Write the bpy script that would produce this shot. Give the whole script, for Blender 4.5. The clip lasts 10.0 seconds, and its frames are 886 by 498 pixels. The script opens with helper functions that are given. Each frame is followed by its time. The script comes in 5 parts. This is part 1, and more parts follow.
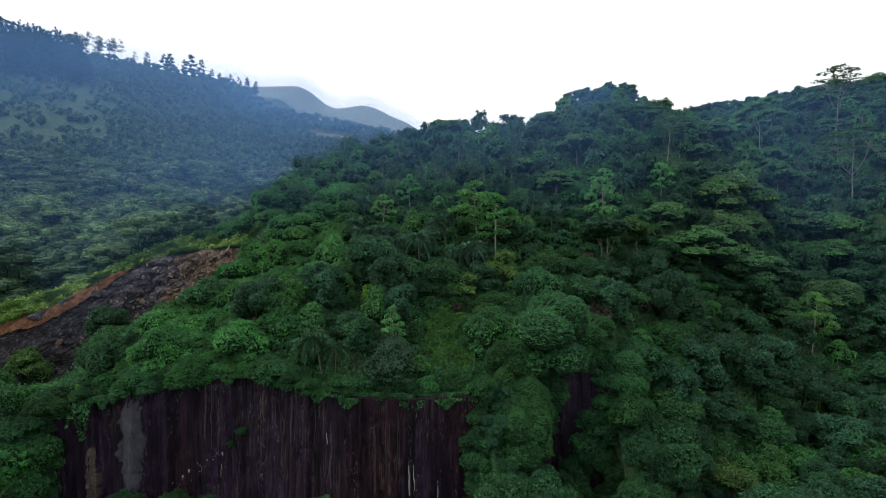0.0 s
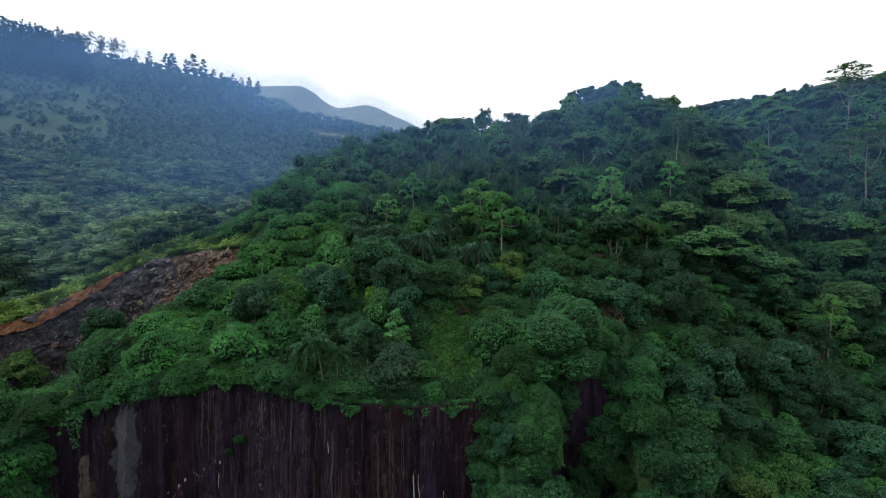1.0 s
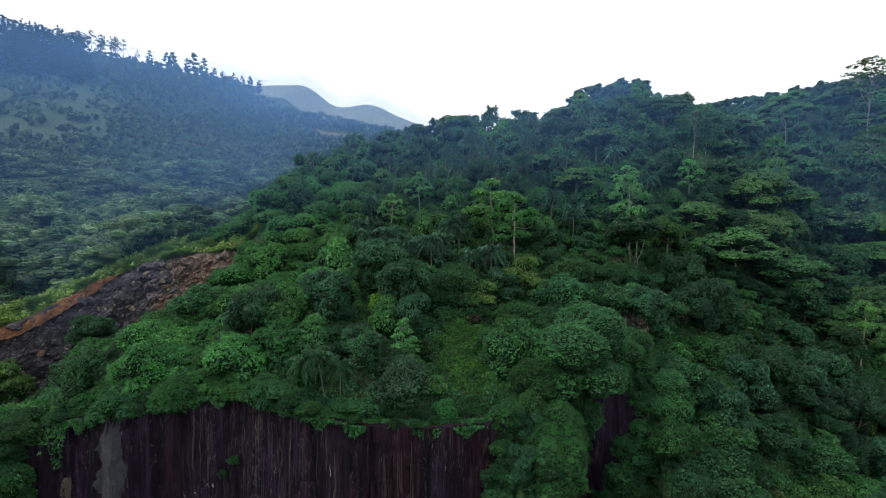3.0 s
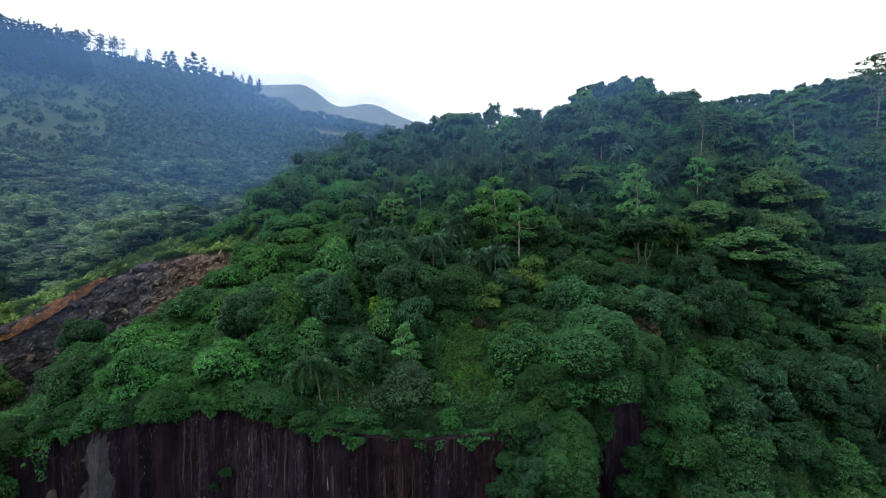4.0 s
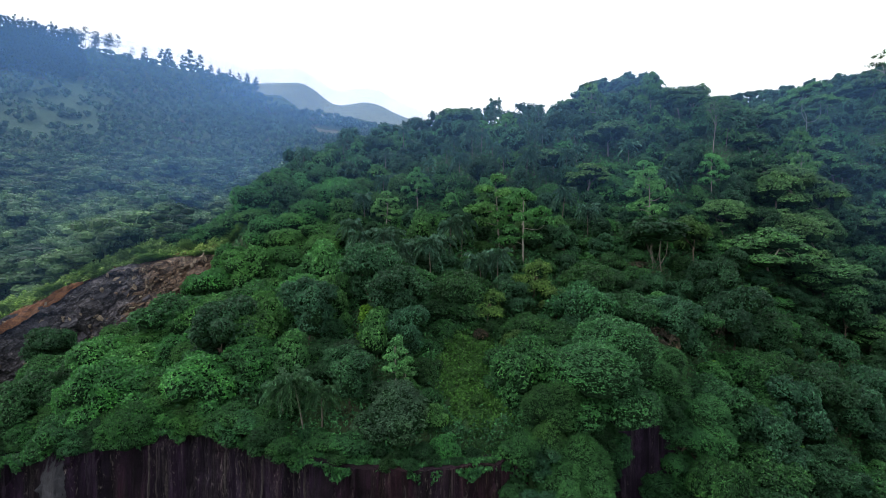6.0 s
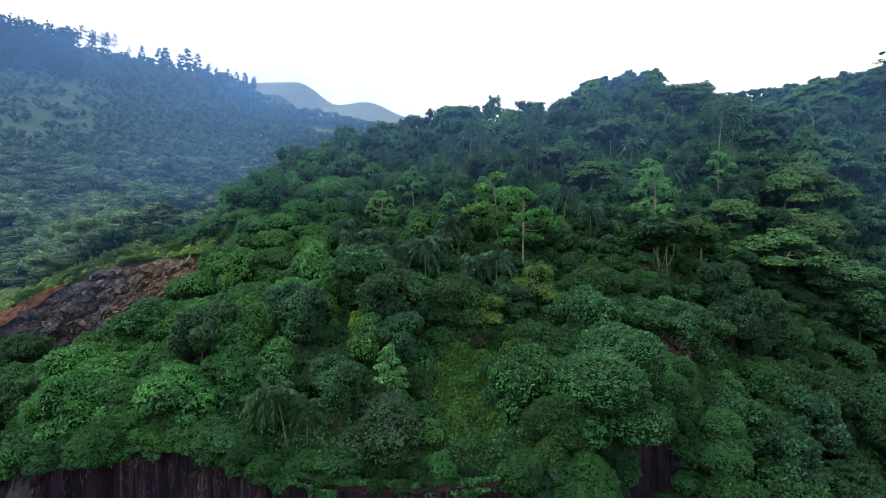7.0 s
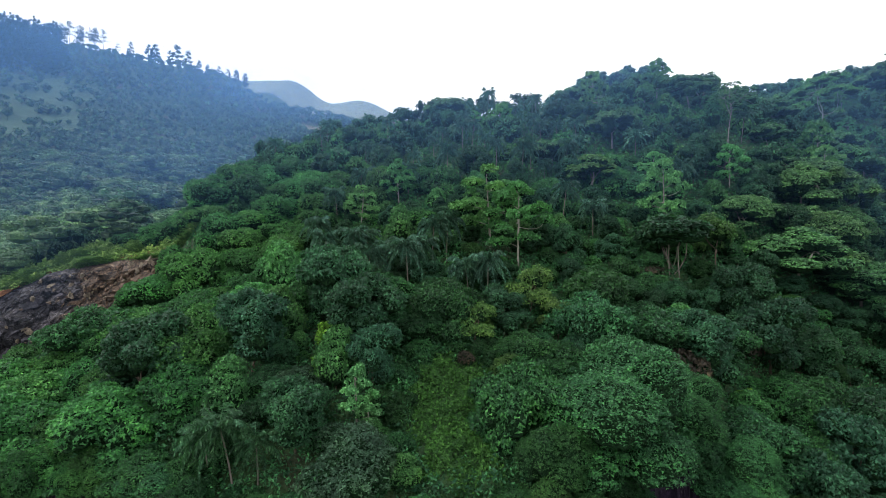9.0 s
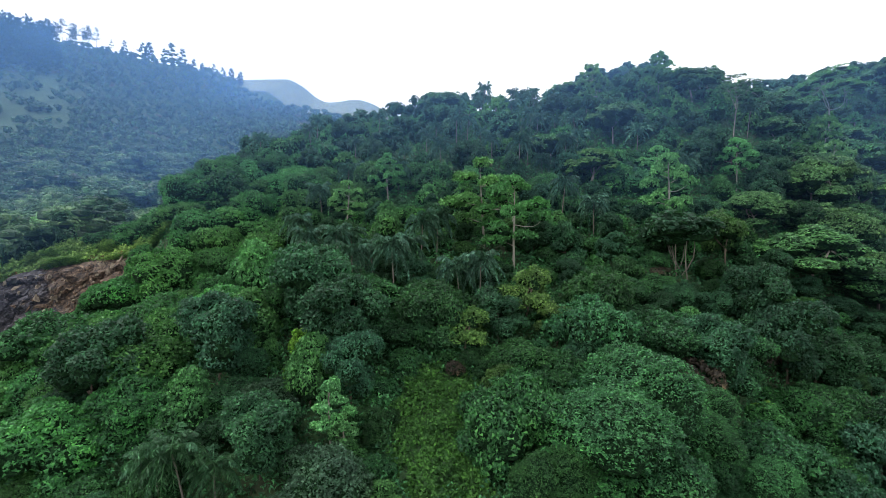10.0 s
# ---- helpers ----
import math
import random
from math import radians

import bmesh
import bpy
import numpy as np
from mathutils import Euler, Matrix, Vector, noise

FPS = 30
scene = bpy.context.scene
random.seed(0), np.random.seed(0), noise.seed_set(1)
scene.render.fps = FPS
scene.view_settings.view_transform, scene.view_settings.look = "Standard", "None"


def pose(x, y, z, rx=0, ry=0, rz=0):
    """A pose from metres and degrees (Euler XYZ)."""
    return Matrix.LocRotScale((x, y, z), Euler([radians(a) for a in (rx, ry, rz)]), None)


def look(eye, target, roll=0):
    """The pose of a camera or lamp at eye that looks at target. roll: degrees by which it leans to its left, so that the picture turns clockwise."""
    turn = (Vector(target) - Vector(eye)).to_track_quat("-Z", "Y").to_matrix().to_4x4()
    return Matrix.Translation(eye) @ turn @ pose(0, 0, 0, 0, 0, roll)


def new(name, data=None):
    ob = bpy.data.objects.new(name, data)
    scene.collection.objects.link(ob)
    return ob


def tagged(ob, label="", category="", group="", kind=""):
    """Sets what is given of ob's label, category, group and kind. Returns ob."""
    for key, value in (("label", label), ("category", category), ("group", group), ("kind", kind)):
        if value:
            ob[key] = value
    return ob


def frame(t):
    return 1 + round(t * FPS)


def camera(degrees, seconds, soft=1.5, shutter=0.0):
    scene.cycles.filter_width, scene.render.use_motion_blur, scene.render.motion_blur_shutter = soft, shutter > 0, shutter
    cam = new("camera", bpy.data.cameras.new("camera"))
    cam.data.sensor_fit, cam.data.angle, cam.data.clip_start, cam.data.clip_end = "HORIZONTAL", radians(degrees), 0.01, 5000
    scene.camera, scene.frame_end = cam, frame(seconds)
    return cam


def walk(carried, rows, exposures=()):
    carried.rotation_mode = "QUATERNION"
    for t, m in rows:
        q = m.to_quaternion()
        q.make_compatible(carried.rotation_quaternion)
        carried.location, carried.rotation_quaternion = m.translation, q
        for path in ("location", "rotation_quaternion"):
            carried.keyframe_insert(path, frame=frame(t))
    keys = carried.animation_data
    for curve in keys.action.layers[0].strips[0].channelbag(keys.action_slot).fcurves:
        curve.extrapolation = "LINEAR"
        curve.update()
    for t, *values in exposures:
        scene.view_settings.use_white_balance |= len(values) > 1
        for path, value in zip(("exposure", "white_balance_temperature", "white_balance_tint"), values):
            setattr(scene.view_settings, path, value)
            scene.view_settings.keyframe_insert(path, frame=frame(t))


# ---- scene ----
cam = camera(83.0, 10.0, 0.5)
METRES, EYE, TILT, LEAN, TURN = 40.0, 45.0, 19.38, 5.15, -0.72
ROWS = [
    (0.0, 0.0, 0.0, 0.0, 1.94, -21.85, -4.85),
    (0.5, -0.005, 0.0342, -0.0132, 2.01, -21.86, -4.83),
    (1.0, -0.0146, 0.071, -0.0244, 2.17, -21.88, -4.78),
    (1.5, -0.025, 0.1054, -0.0347, 2.22, -21.88, -4.78),
    (2.0, -0.0362, 0.1449, -0.0461, 2.27, -21.89, -4.75),
    (2.5, -0.0463, 0.1824, -0.0578, 2.31, -21.89, -4.73),
    (4.0, -0.0637, 0.3033, -0.0973, 2.39, -21.95, -4.66),
    (4.5, -0.0652, 0.3435, -0.1106, 2.39, -21.97, -4.62),
    (5.0, -0.0643, 0.3893, -0.1251, 2.4, -22.01, -4.62),
    (5.5, -0.0618, 0.4336, -0.1384, 2.38, -22.01, -4.63),
    (7.0, -0.0445, 0.5823, -0.1824, 2.32, -22.0, -4.66),
    (7.5, -0.037, 0.6311, -0.199, 2.29, -21.99, -4.66),
    (8.0, -0.0284, 0.6865, -0.2187, 2.21, -21.96, -4.7),
    (8.5, -0.0188, 0.7403, -0.2394, 2.08, -21.94, -4.74),
    (9.0, -0.0052, 0.8026, -0.265, 1.91, -21.93, -4.82),
    (9.5, 0.0099, 0.8633, -0.2911, 1.73, -21.91, -4.87),
    (10.0, 0.0252, 0.932, -0.3171, 1.7, -21.9, -4.86),
]
walk(cam, [(t, pose(0, 0, EYE, TILT, LEAN, TURN) @ pose(METRES * x, METRES * y, METRES * z, 90 + pitch, roll, yaw)) for t, x, y, z, yaw, pitch, roll in ROWS],
     exposures=((0.0, -0.66), (1.0, -0.63), (2.5, -0.49), (5.0, -0.45), (7.0, -0.26), (8.5, -0.24), (10.0, -0.01)))

# ---- world and light: a bright overcast sky ----
SUN_EL, SUN_AZ = 50.0, 262.0
world = bpy.data.worlds.new("overcast_sky")
scene.world = world
world.use_nodes = True
wn, wl = world.node_tree.nodes, world.node_tree.links
wn.clear()
w_out = wn.new("ShaderNodeOutputWorld")
w_bg = wn.new("ShaderNodeBackground")
w_sky = wn.new("ShaderNodeTexSky")
w_sky.sky_type = "NISHITA"
w_sky.sun_disc = False
w_sky.sun_elevation = radians(SUN_EL)
w_sky.sun_rotation = radians(SUN_AZ)
w_sky.air_density, w_sky.dust_density, w_sky.ozone_density = 1.0, 6.0, 1.0
w_hsv = wn.new("ShaderNodeHueSaturation")
w_hsv.inputs["Saturation"].default_value = 0.2
w_mix = wn.new("ShaderNodeMix")
w_mix.data_type = "RGBA"
w_mix.inputs[0].default_value = 0.75
w_mix.inputs[7].default_value = (11.6, 11.9, 12.2, 1)
wl.new(w_sky.outputs[0], w_hsv.inputs["Color"])
wl.new(w_hsv.outputs[0], w_mix.inputs[6])
wl.new(w_mix.outputs[2], w_bg.inputs["Color"])
w_bg.inputs["Strength"].default_value = 0.203
wl.new(w_bg.outputs[0], w_out.inputs["Surface"])

sun = new("sun", bpy.data.lights.new("sun", "SUN"))
sun.data.energy, sun.data.angle, sun.data.color = 1.6, radians(14), (1.0, 0.97, 0.92)
_az = radians(SUN_AZ)
_sd = Vector((math.sin(_az) * math.cos(radians(SUN_EL)), math.cos(_az) * math.cos(radians(SUN_EL)), math.sin(radians(SUN_EL))))
sun.matrix_world = look(_sd * 300, (0, 0, 0))


# ---- lie of the land ----
def soft_plus(v, k):
    return k * np.logaddexp(0, np.asarray(v, float) / k)


def soft_max(a, b, k):
    return k * np.logaddexp(np.asarray(a, float) / k, np.asarray(b, float) / k)


def soft_min(a, b, k):
    return -soft_max(-np.asarray(a, float), -np.asarray(b, float), k)


def ramp01(v, a, b):
    s = np.clip((np.asarray(v, float) - a) / (b - a), 0, 1)
    return s * s * (3 - 2 * s)


def cliff_line(x):
    """The y at which the quarry wall stands, for each x."""
    return np.interp(x, (-95, -60, -40, -27, -20, -13, -5, 4, 12, 18, 29, 45), (90, 83, 81, 79.5, 76.5, 74.8, 74.6, 75.8, 80, 83.5, 84, 86))


def waves(x, y):
    return (np.sin(x * 0.071 + 1.3) * np.cos(y * 0.063 - 0.4) + 0.5 * np.sin(x * 0.17 + y * 0.11) + 0.35 * np.cos(x * 0.23 - y * 0.29))


def hill(x, y):
    """The wooded main hill above the quarry."""
    a = 19.2 + 0.72 * (y - 75) - 0.27 * soft_plus(y - 87, 4)
    a = a - 0.85 * soft_plus(y - 217, 5) - 0.03 * soft_plus(y - 180, 6)
    a = a + 0.085 * x * np.clip((y - 80) / 145, 0, 1.1)
    a = a - 0.24 * soft_plus(-26 - x, 4) * (1 - 0.6 * ramp01(y, 120, 200)) - 0.75 * soft_plus(-64 + 18 * ramp01(y, 98, 124) + 0.12 * soft_plus(y - 128, 5) - x, 4)
    a = a + 6.5 * np.exp(-((x - 72) / 20) ** 2 - ((y - 176) / 22) ** 2) - 2.5 * ramp01(x, 50, 75) * ramp01(y, 190, 210) + 2.5 * np.exp(-((x - 55) / 28) ** 2) * ramp01(y, 160, 190) - 9 * np.exp(-((x - 118) / 20) ** 2 - ((y - 222) / 40) ** 2)
    a = a + 7.0 * np.exp(-((x + 43) / 10) ** 2) * ramp01(y, 110, 130) * (1 - ramp01(y, 150, 195)) - 3.0 * np.exp(-((x + 16) / 22) ** 2) * ramp01(y, 185, 212)
    right = 17 + 0.79 * (y - 80)
    return a - 0.65 * soft_plus(x - right, 7)


def cut_line(x):
    """The y of the brink of the cut spur, for each x."""
    return np.interp(x, (-112, -97, -89, -81, -72, -60, -48), (90, 106, 116, 126, 131, 130.5, 128))


def cut_top(x):
    return np.interp(x, (-112, -97, -89, -81, -72, -60, -48, -40), (15, 22, 26.5, 32.5, 37, 39, 40, 41))


def spur(x, y):
    """The grassy spur whose near side is cut into bare rock."""
    s = (y - cut_line(x)) * 0.82
    top = cut_top(x) + 0.52 * np.clip(s, 0, 12) - 0.55 * soft_plus(s - 13, 3) - 0.9 * soft_plus(x + 44, 2)
    return top - (14 + 7 * ramp01(-x, 68, 80)) * ramp01(-s, 0.0, 7.0) - 0.35 * np.clip(-s - 7, 0, 200)


def valley(x, y):
    """The forest that climbs from the valley to the far pine ridge."""
    s = np.clip(0.56 + 0.44 * (-x) / 600, 0.45, 1.15) - 0.085 * ramp01(x, -275, -195) * ramp01(y, 420, 600)
    v = (y - 130) * 0.24 + 0.00055 * np.clip(y - 130, 0, 1e4) ** 2
    v = soft_min(v, 290 + 0.02 * (y - 650) - 0.9 * soft_plus(y - 690, 20), 14)
    return 24 + s * v - 0.3 * soft_plus(150 - y, 6)


def far_knoll(x, y):
    """Two bare rounded summits beyond the pine ridge."""
    z0 = 236 + 69 * np.exp(-(np.clip(-300 - x, 0, 900) / 240) ** 2 - (np.clip(x + 262, 0, 900) / 58) ** 2) + 34 * np.exp(-((x + 138) / 58) ** 2) - 0.5 * np.clip(x + 60, 0, 2000)
    return z0 - 0.5 * np.hypot(y - 950, 40) + 20


def right_hill(x, y):
    b = 5 + 0.45 * (x - 90) + 0.42 * (y - 100)
    b = soft_min(b, 116 + 0.03 * (x - 195) - 0.65 * soft_plus(x - 190, 3) - 0.5 * soft_plus(y - 290, 10), 7)
    return b


def back_knoll(x, y):
    r = np.hypot(x - 110, y - 340)
    return 154 - 0.85 * np.hypot(r, 22) - 6 * np.exp(-((x - 141) / 12) ** 2 - ((y - 305) / 22) ** 2)


def ground_z(x, y):
    x, y = np.asarray(x, float), np.asarray(y, float)
    top = soft_max(hill(x, y), spur(x, y), 1.2)
    top = soft_max(top, valley(x, y), 3)
    top = soft_max(top, right_hill(x, y), 3)
    top = soft_max(top, back_knoll(x, y), 4)
    top = soft_max(top, far_knoll(x, y), 4)
    top = top + 0.5 * waves(x, y)
    # in front of the quarry wall the ground lies low; wooded ramps lead down beside the wall
    edge = cliff_line(x)
    lip = 18.5 + 0.02 * x
    steep = lip - 1.15 * (edge - y)
    is_ramp = np.maximum(ramp01(x, 5, 8) * (1 - ramp01(x, 14.5, 17.5)), np.maximum(ramp01(x, 26.5, 30), ramp01(-x, 62, 67)))
    low = soft_max(-1.5 + 0.35 * waves(x * 2, y * 2), np.where(is_ramp > 0.01, steep - 60 * (1 - is_ramp), -60), 1.5)
    low = np.where(x > 34, soft_max(np.minimum(top, 200), -1.5, 2), low)
    behind = ramp01(y, edge - 0.2, edge + 0.9)
    open_right = ramp01(x, 28, 34)
    behind = np.maximum(behind, open_right)
    return low + (np.maximum(top, -1.5) - low) * behind


# ---- materials ----
def material(name):
    m = bpy.data.materials.new(name)
    m.use_nodes = True
    nt = m.node_tree
    nt.nodes.clear()
    out = nt.nodes.new("ShaderNodeOutputMaterial")
    bsdf = nt.nodes.new("ShaderNodeBsdfPrincipled")
    nt.links.new(bsdf.outputs[0], out.inputs["Surface"])
    return m, nt, bsdf, out


def ramp_node(nt, source, stops):
    r = nt.nodes.new("ShaderNodeValToRGB")
    e = r.color_ramp.elements
    while len(e) < len(stops):
        e.new(0.5)
    for el, (p, c) in zip(e, stops):
        el.position, el.color = p, (*c, 1)
    nt.links.new(source, r.inputs[0])
    return r.outputs[0]


def noise_node(nt, scale, detail=4, rough=0.6, coords="Object", stretch=(1, 1, 1), distortion=0.0):
    tc = nt.nodes.new("ShaderNodeTexCoord")
    mp = nt.nodes.new("ShaderNodeMapping")
    mp.inputs["Scale"].default_value = stretch
    n = nt.nodes.new("ShaderNodeTexNoise")
    n.inputs["Scale"].default_value, n.inputs["Detail"].default_value = scale, detail
    n.inputs["Roughness"].default_value, n.inputs["Distortion"].default_value = rough, distortion
    nt.links.new(tc.outputs[coords], mp.inputs[0])
    nt.links.new(mp.outputs[0], n.inputs["Vector"])
    return n.outputs["Fac"]


def mix_colour(nt, fac, a, b, mode="MIX"):
    m = nt.nodes.new("ShaderNodeMix")
    m.data_type, m.blend_type = "RGBA", mode
    for value, slot in ((fac, 0), (a, 6), (b, 7)):
        if isinstance(value, (int, float)):
            m.inputs[slot].default_value = value
        elif isinstance(value, tuple):
            m.inputs[slot].default_value = (*value, 1)
        else:
            nt.links.new(value, m.inputs[slot])
    return m.outputs[2]


def math_node(nt, op, a, b=0.0):
    m = nt.nodes.new("ShaderNodeMath")
    m.operation = op
    for value, slot in ((a, 0), (b, 1)):
        if isinstance(value, (int, float)):
            m.inputs[slot].default_value = value
        else:
            nt.links.new(value, m.inputs[slot])
    return m.outputs[0]


def bump(nt, bsdf, height, strength, distance):
    b = nt.nodes.new("ShaderNodeBump")
    b.inputs["Strength"].default_value, b.inputs["Distance"].default_value = strength, distance
    nt.links.new(height, b.inputs["Height"])
    nt.links.new(b.outputs[0], bsdf.inputs["Normal"])


def leaf_material(name, dark, mid, light, see_through=0.22, rough=0.55, gloss=0.28, mid_at=0.55):
    """Leaves: the shade differs from leaf to leaf and from plant to plant."""
    m, nt, bsdf, out = material(name)
    dark, mid, light = [(r, g, 1.08 * b) for r, g, b in (dark, mid, light)]
    geo = nt.nodes.new("ShaderNodeNewGeometry")
    info = nt.nodes.new("ShaderNodeObjectInfo")
    fine = nt.nodes.new("ShaderNodeMapRange")
    fine.inputs["From Min"].default_value, fine.inputs["From Max"].default_value = 0.32, 0.68
    nt.links.new(noise_node(nt, 4.5, 2, 0.6), fine.inputs[0])
    tone = math_node(nt, "ADD", math_node(nt, "MULTIPLY", geo.outputs["Random Per Island"], 0.62), math_node(nt, "MULTIPLY", fine.outputs[0], 0.38))
    leaf = ramp_node(nt, tone, ((0.10, tuple(c * 0.45 for c in dark)), (mid_at, mid), (0.92, tuple(c * 1.95 for c in light))))
    patch = ramp_node(nt, noise_node(nt, 0.55, 3), ((0.32, tuple(c * 0.72 for c in mid)), (0.68, tuple(c * 1.15 for c in light))))
    colour = mix_colour(nt, 0.25, leaf, patch)
    stand = ramp_node(nt, noise_node(nt, 0.07, 3), ((0.30, (0.60, 0.64, 0.70)), (0.5, (1, 1, 1)), (0.70, (1.35, 1.32, 1.0))))
    colour = mix_colour(nt, 0.8, colour, stand, "MULTIPLY")
    crowns = ramp_node(nt, noise_node(nt, 0.21, 2), ((0.36, (0.66, 0.70, 0.78)), (0.5, (1, 1, 1)), (0.64, (1.32, 1.26, 1.05))))
    colour = mix_colour(nt, 0.6, colour, crowns, "MULTIPLY")
    hue = nt.nodes.new("ShaderNodeHueSaturation")
    hr = nt.nodes.new("ShaderNodeMapRange")
    hr.inputs["To Min"].default_value, hr.inputs["To Max"].default_value = 0.486, 0.520
    vr = nt.nodes.new("ShaderNodeMapRange")
    vr.inputs["To Min"].default_value, vr.inputs["To Max"].default_value = 0.66, 1.36
    wob = math_node(nt, "FRACT", math_node(nt, "MULTIPLY", info.outputs["Random"], 7.31))
    nt.links.new(info.outputs["Random"], hr.inputs[0])
    nt.links.new(wob, vr.inputs[0])
    nt.links.new(hr.outputs[0], hue.inputs["Hue"])
    nt.links.new(vr.outputs[0], hue.inputs["Value"])
    nt.links.new(colour, hue.inputs["Color"])
    nt.links.new(hue.outputs[0], bsdf.inputs["Base Color"])
    bsdf.inputs["Roughness"].default_value = rough
    bsdf.inputs["Specular IOR Level"].default_value = gloss
    bump(nt, bsdf, fine.outputs[0], 0.9, 0.12)
    tr = nt.nodes.new("ShaderNodeBsdfTranslucent")
    nt.links.new(mix_colour(nt, 0.5, hue.outputs[0], (0.05, 0.20, 0.03), "MIX"), tr.inputs["Color"])
    mx = nt.nodes.new("ShaderNodeMixShader")
    mx.inputs[0].default_value = see_through
    nt.links.new(bsdf.outputs[0], mx.inputs[1])
    nt.links.new(tr.outputs[0], mx.inputs[2])
    nt.links.new(mx.outputs[0], out.inputs["Surface"])
    return m


LEAF = {
    "shrub": leaf_material("shrub_leaves", (0.007, 0.039, 0.017), (0.015, 0.072, 0.025), (0.040, 0.140, 0.035)),
    "slope": leaf_material("open_slope_leaves", (0.014, 0.080, 0.023), (0.032, 0.141, 0.034), (0.072, 0.212, 0.045), 0.26),
    "creeper": leaf_material("creeper_leaves", (0.007, 0.042, 0.019), (0.017, 0.082, 0.030), (0.044, 0.155, 0.042)),
    "dark": leaf_material("dark_leaves", (0.008, 0.038, 0.021), (0.017, 0.070, 0.032), (0.038, 0.124, 0.050)),
    # dark_leaves in a raised tone, standing in for haze and light on the hilltop
    "hill": leaf_material("brightened_dark_leaves", (0.012, 0.050, 0.028), (0.026, 0.094, 0.046), (0.056, 0.160, 0.070)),
    "pale": leaf_material("pale_leaves", (0.034, 0.125, 0.034), (0.072, 0.215, 0.052), (0.130, 0.310, 0.088), 0.3),
    "bright": leaf_material("bright_leaves", (0.055, 0.18, 0.015), (0.10, 0.26, 0.02), (0.16, 0.34, 0.04), 0.3),
    "palm": leaf_material("palm_leaflets", (0.014, 0.050, 0.030), (0.033, 0.096, 0.058), (0.080, 0.178, 0.100), 0.15, 0.6, 0.2),
    "dusky": leaf_material("dusky_fine_leaves", (0.014, 0.044, 0.024), (0.026, 0.070, 0.038), (0.052, 0.115, 0.062), 0.15),
    "lite": leaf_material("light_umbrella_leaves", (0.035, 0.13, 0.030), (0.075, 0.22, 0.045), (0.13, 0.30, 0.07), 0.3),
    "palepalm": leaf_material("pale_palm_leaflets", (0.014, 0.060, 0.025), (0.034, 0.110, 0.044), (0.095, 0.22, 0.090), 0.2, 0.5, 0.25),
    "albizia": leaf_material("feathery_leaves", (0.014, 0.062, 0.024), (0.036, 0.115, 0.036), (0.090, 0.205, 0.054), 0.2),
    "olive": leaf_material("olive_leaves", (0.024, 0.070, 0.018), (0.052, 0.120, 0.026), (0.100, 0.180, 0.038), 0.25),
    "pine": leaf_material("pine_needles", (0.005, 0.015, 0.012), (0.009, 0.024, 0.018), (0.018, 0.040, 0.028), 0.08, 0.6, 0.2),
    "white": leaf_material("whitish_leaves", (0.026, 0.120, 0.030), (0.066, 0.215, 0.052), (0.17, 0.34, 0.12), 0.2, mid_at=0.52),
    "lush": leaf_material("lush_leaves", (0.011, 0.055, 0.023), (0.023, 0.102, 0.033), (0.060, 0.190, 0.050)),
    "fresh": leaf_material("fresh_green_leaves", (0.020, 0.088, 0.028), (0.042, 0.155, 0.042), (0.090, 0.250, 0.064), 0.28),
    "red": leaf_material("reddish_dry_leaves", (0.014, 0.011, 0.009), (0.030, 0.022, 0.016), (0.055, 0.040, 0.026), 0.1),
    "herb": leaf_material("herb_leaves", (0.010, 0.062, 0.012), (0.026, 0.122, 0.020), (0.066, 0.205, 0.032), 0.3),
    "grass": leaf_material("tall_grass_blades", (0.070, 0.155, 0.030), (0.15, 0.27, 0.052), (0.26, 0.37, 0.10), 0.35),
    "far_dark": leaf_material("dark_valley_leaves", (0.007, 0.028, 0.016), (0.016, 0.052, 0.026), (0.042, 0.098, 0.040), 0.12),
    "far_light": leaf_material("light_valley_leaves", (0.020, 0.060, 0.027), (0.050, 0.114, 0.043), (0.115, 0.195, 0.074), 0.14),
    "far": leaf_material("valley_forest_leaves", (0.013, 0.046, 0.023), (0.031, 0.087, 0.036), (0.086, 0.164, 0.060), 0.12),
}


# Near-black green core of each crown: shade between leaves put into the colour.
def shaded_core_material():
    m, nt, bsdf, out = material("shaded_core")
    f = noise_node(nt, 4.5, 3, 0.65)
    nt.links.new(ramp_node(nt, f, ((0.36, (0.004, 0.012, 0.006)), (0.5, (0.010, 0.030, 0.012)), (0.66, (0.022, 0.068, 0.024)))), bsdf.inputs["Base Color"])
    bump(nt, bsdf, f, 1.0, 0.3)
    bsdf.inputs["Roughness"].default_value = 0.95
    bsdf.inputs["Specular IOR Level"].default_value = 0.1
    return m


SHADED_CORE = shaded_core_material()


def bark_material(name, dark, light, scale=3.0):
    m, nt, bsdf, out = material(name)
    f = noise_node(nt, scale, 5, 0.65, stretch=(1, 1, 0.25))
    nt.links.new(ramp_node(nt, f, ((0.3, dark), (0.7, light))), bsdf.inputs["Base Color"])
    bsdf.inputs["Roughness"].default_value = 0.85
    bump(nt, bsdf, f, 0.6, 0.05)
    return m


BARK = {
    "brown": bark_material("brown_bark", (0.05, 0.038, 0.028), (0.15, 0.12, 0.09)),
    "pale": bark_material("pale_grey_bark", (0.12, 0.11, 0.095), (0.32, 0.30, 0.26)),
    "grey": bark_material("grey_umbrella_bark", (0.09, 0.08, 0.07), (0.24, 0.22, 0.19)),
    "palm": bark_material("ringed_palm_bark", (0.055, 0.050, 0.043), (0.20, 0.18, 0.15)),
}


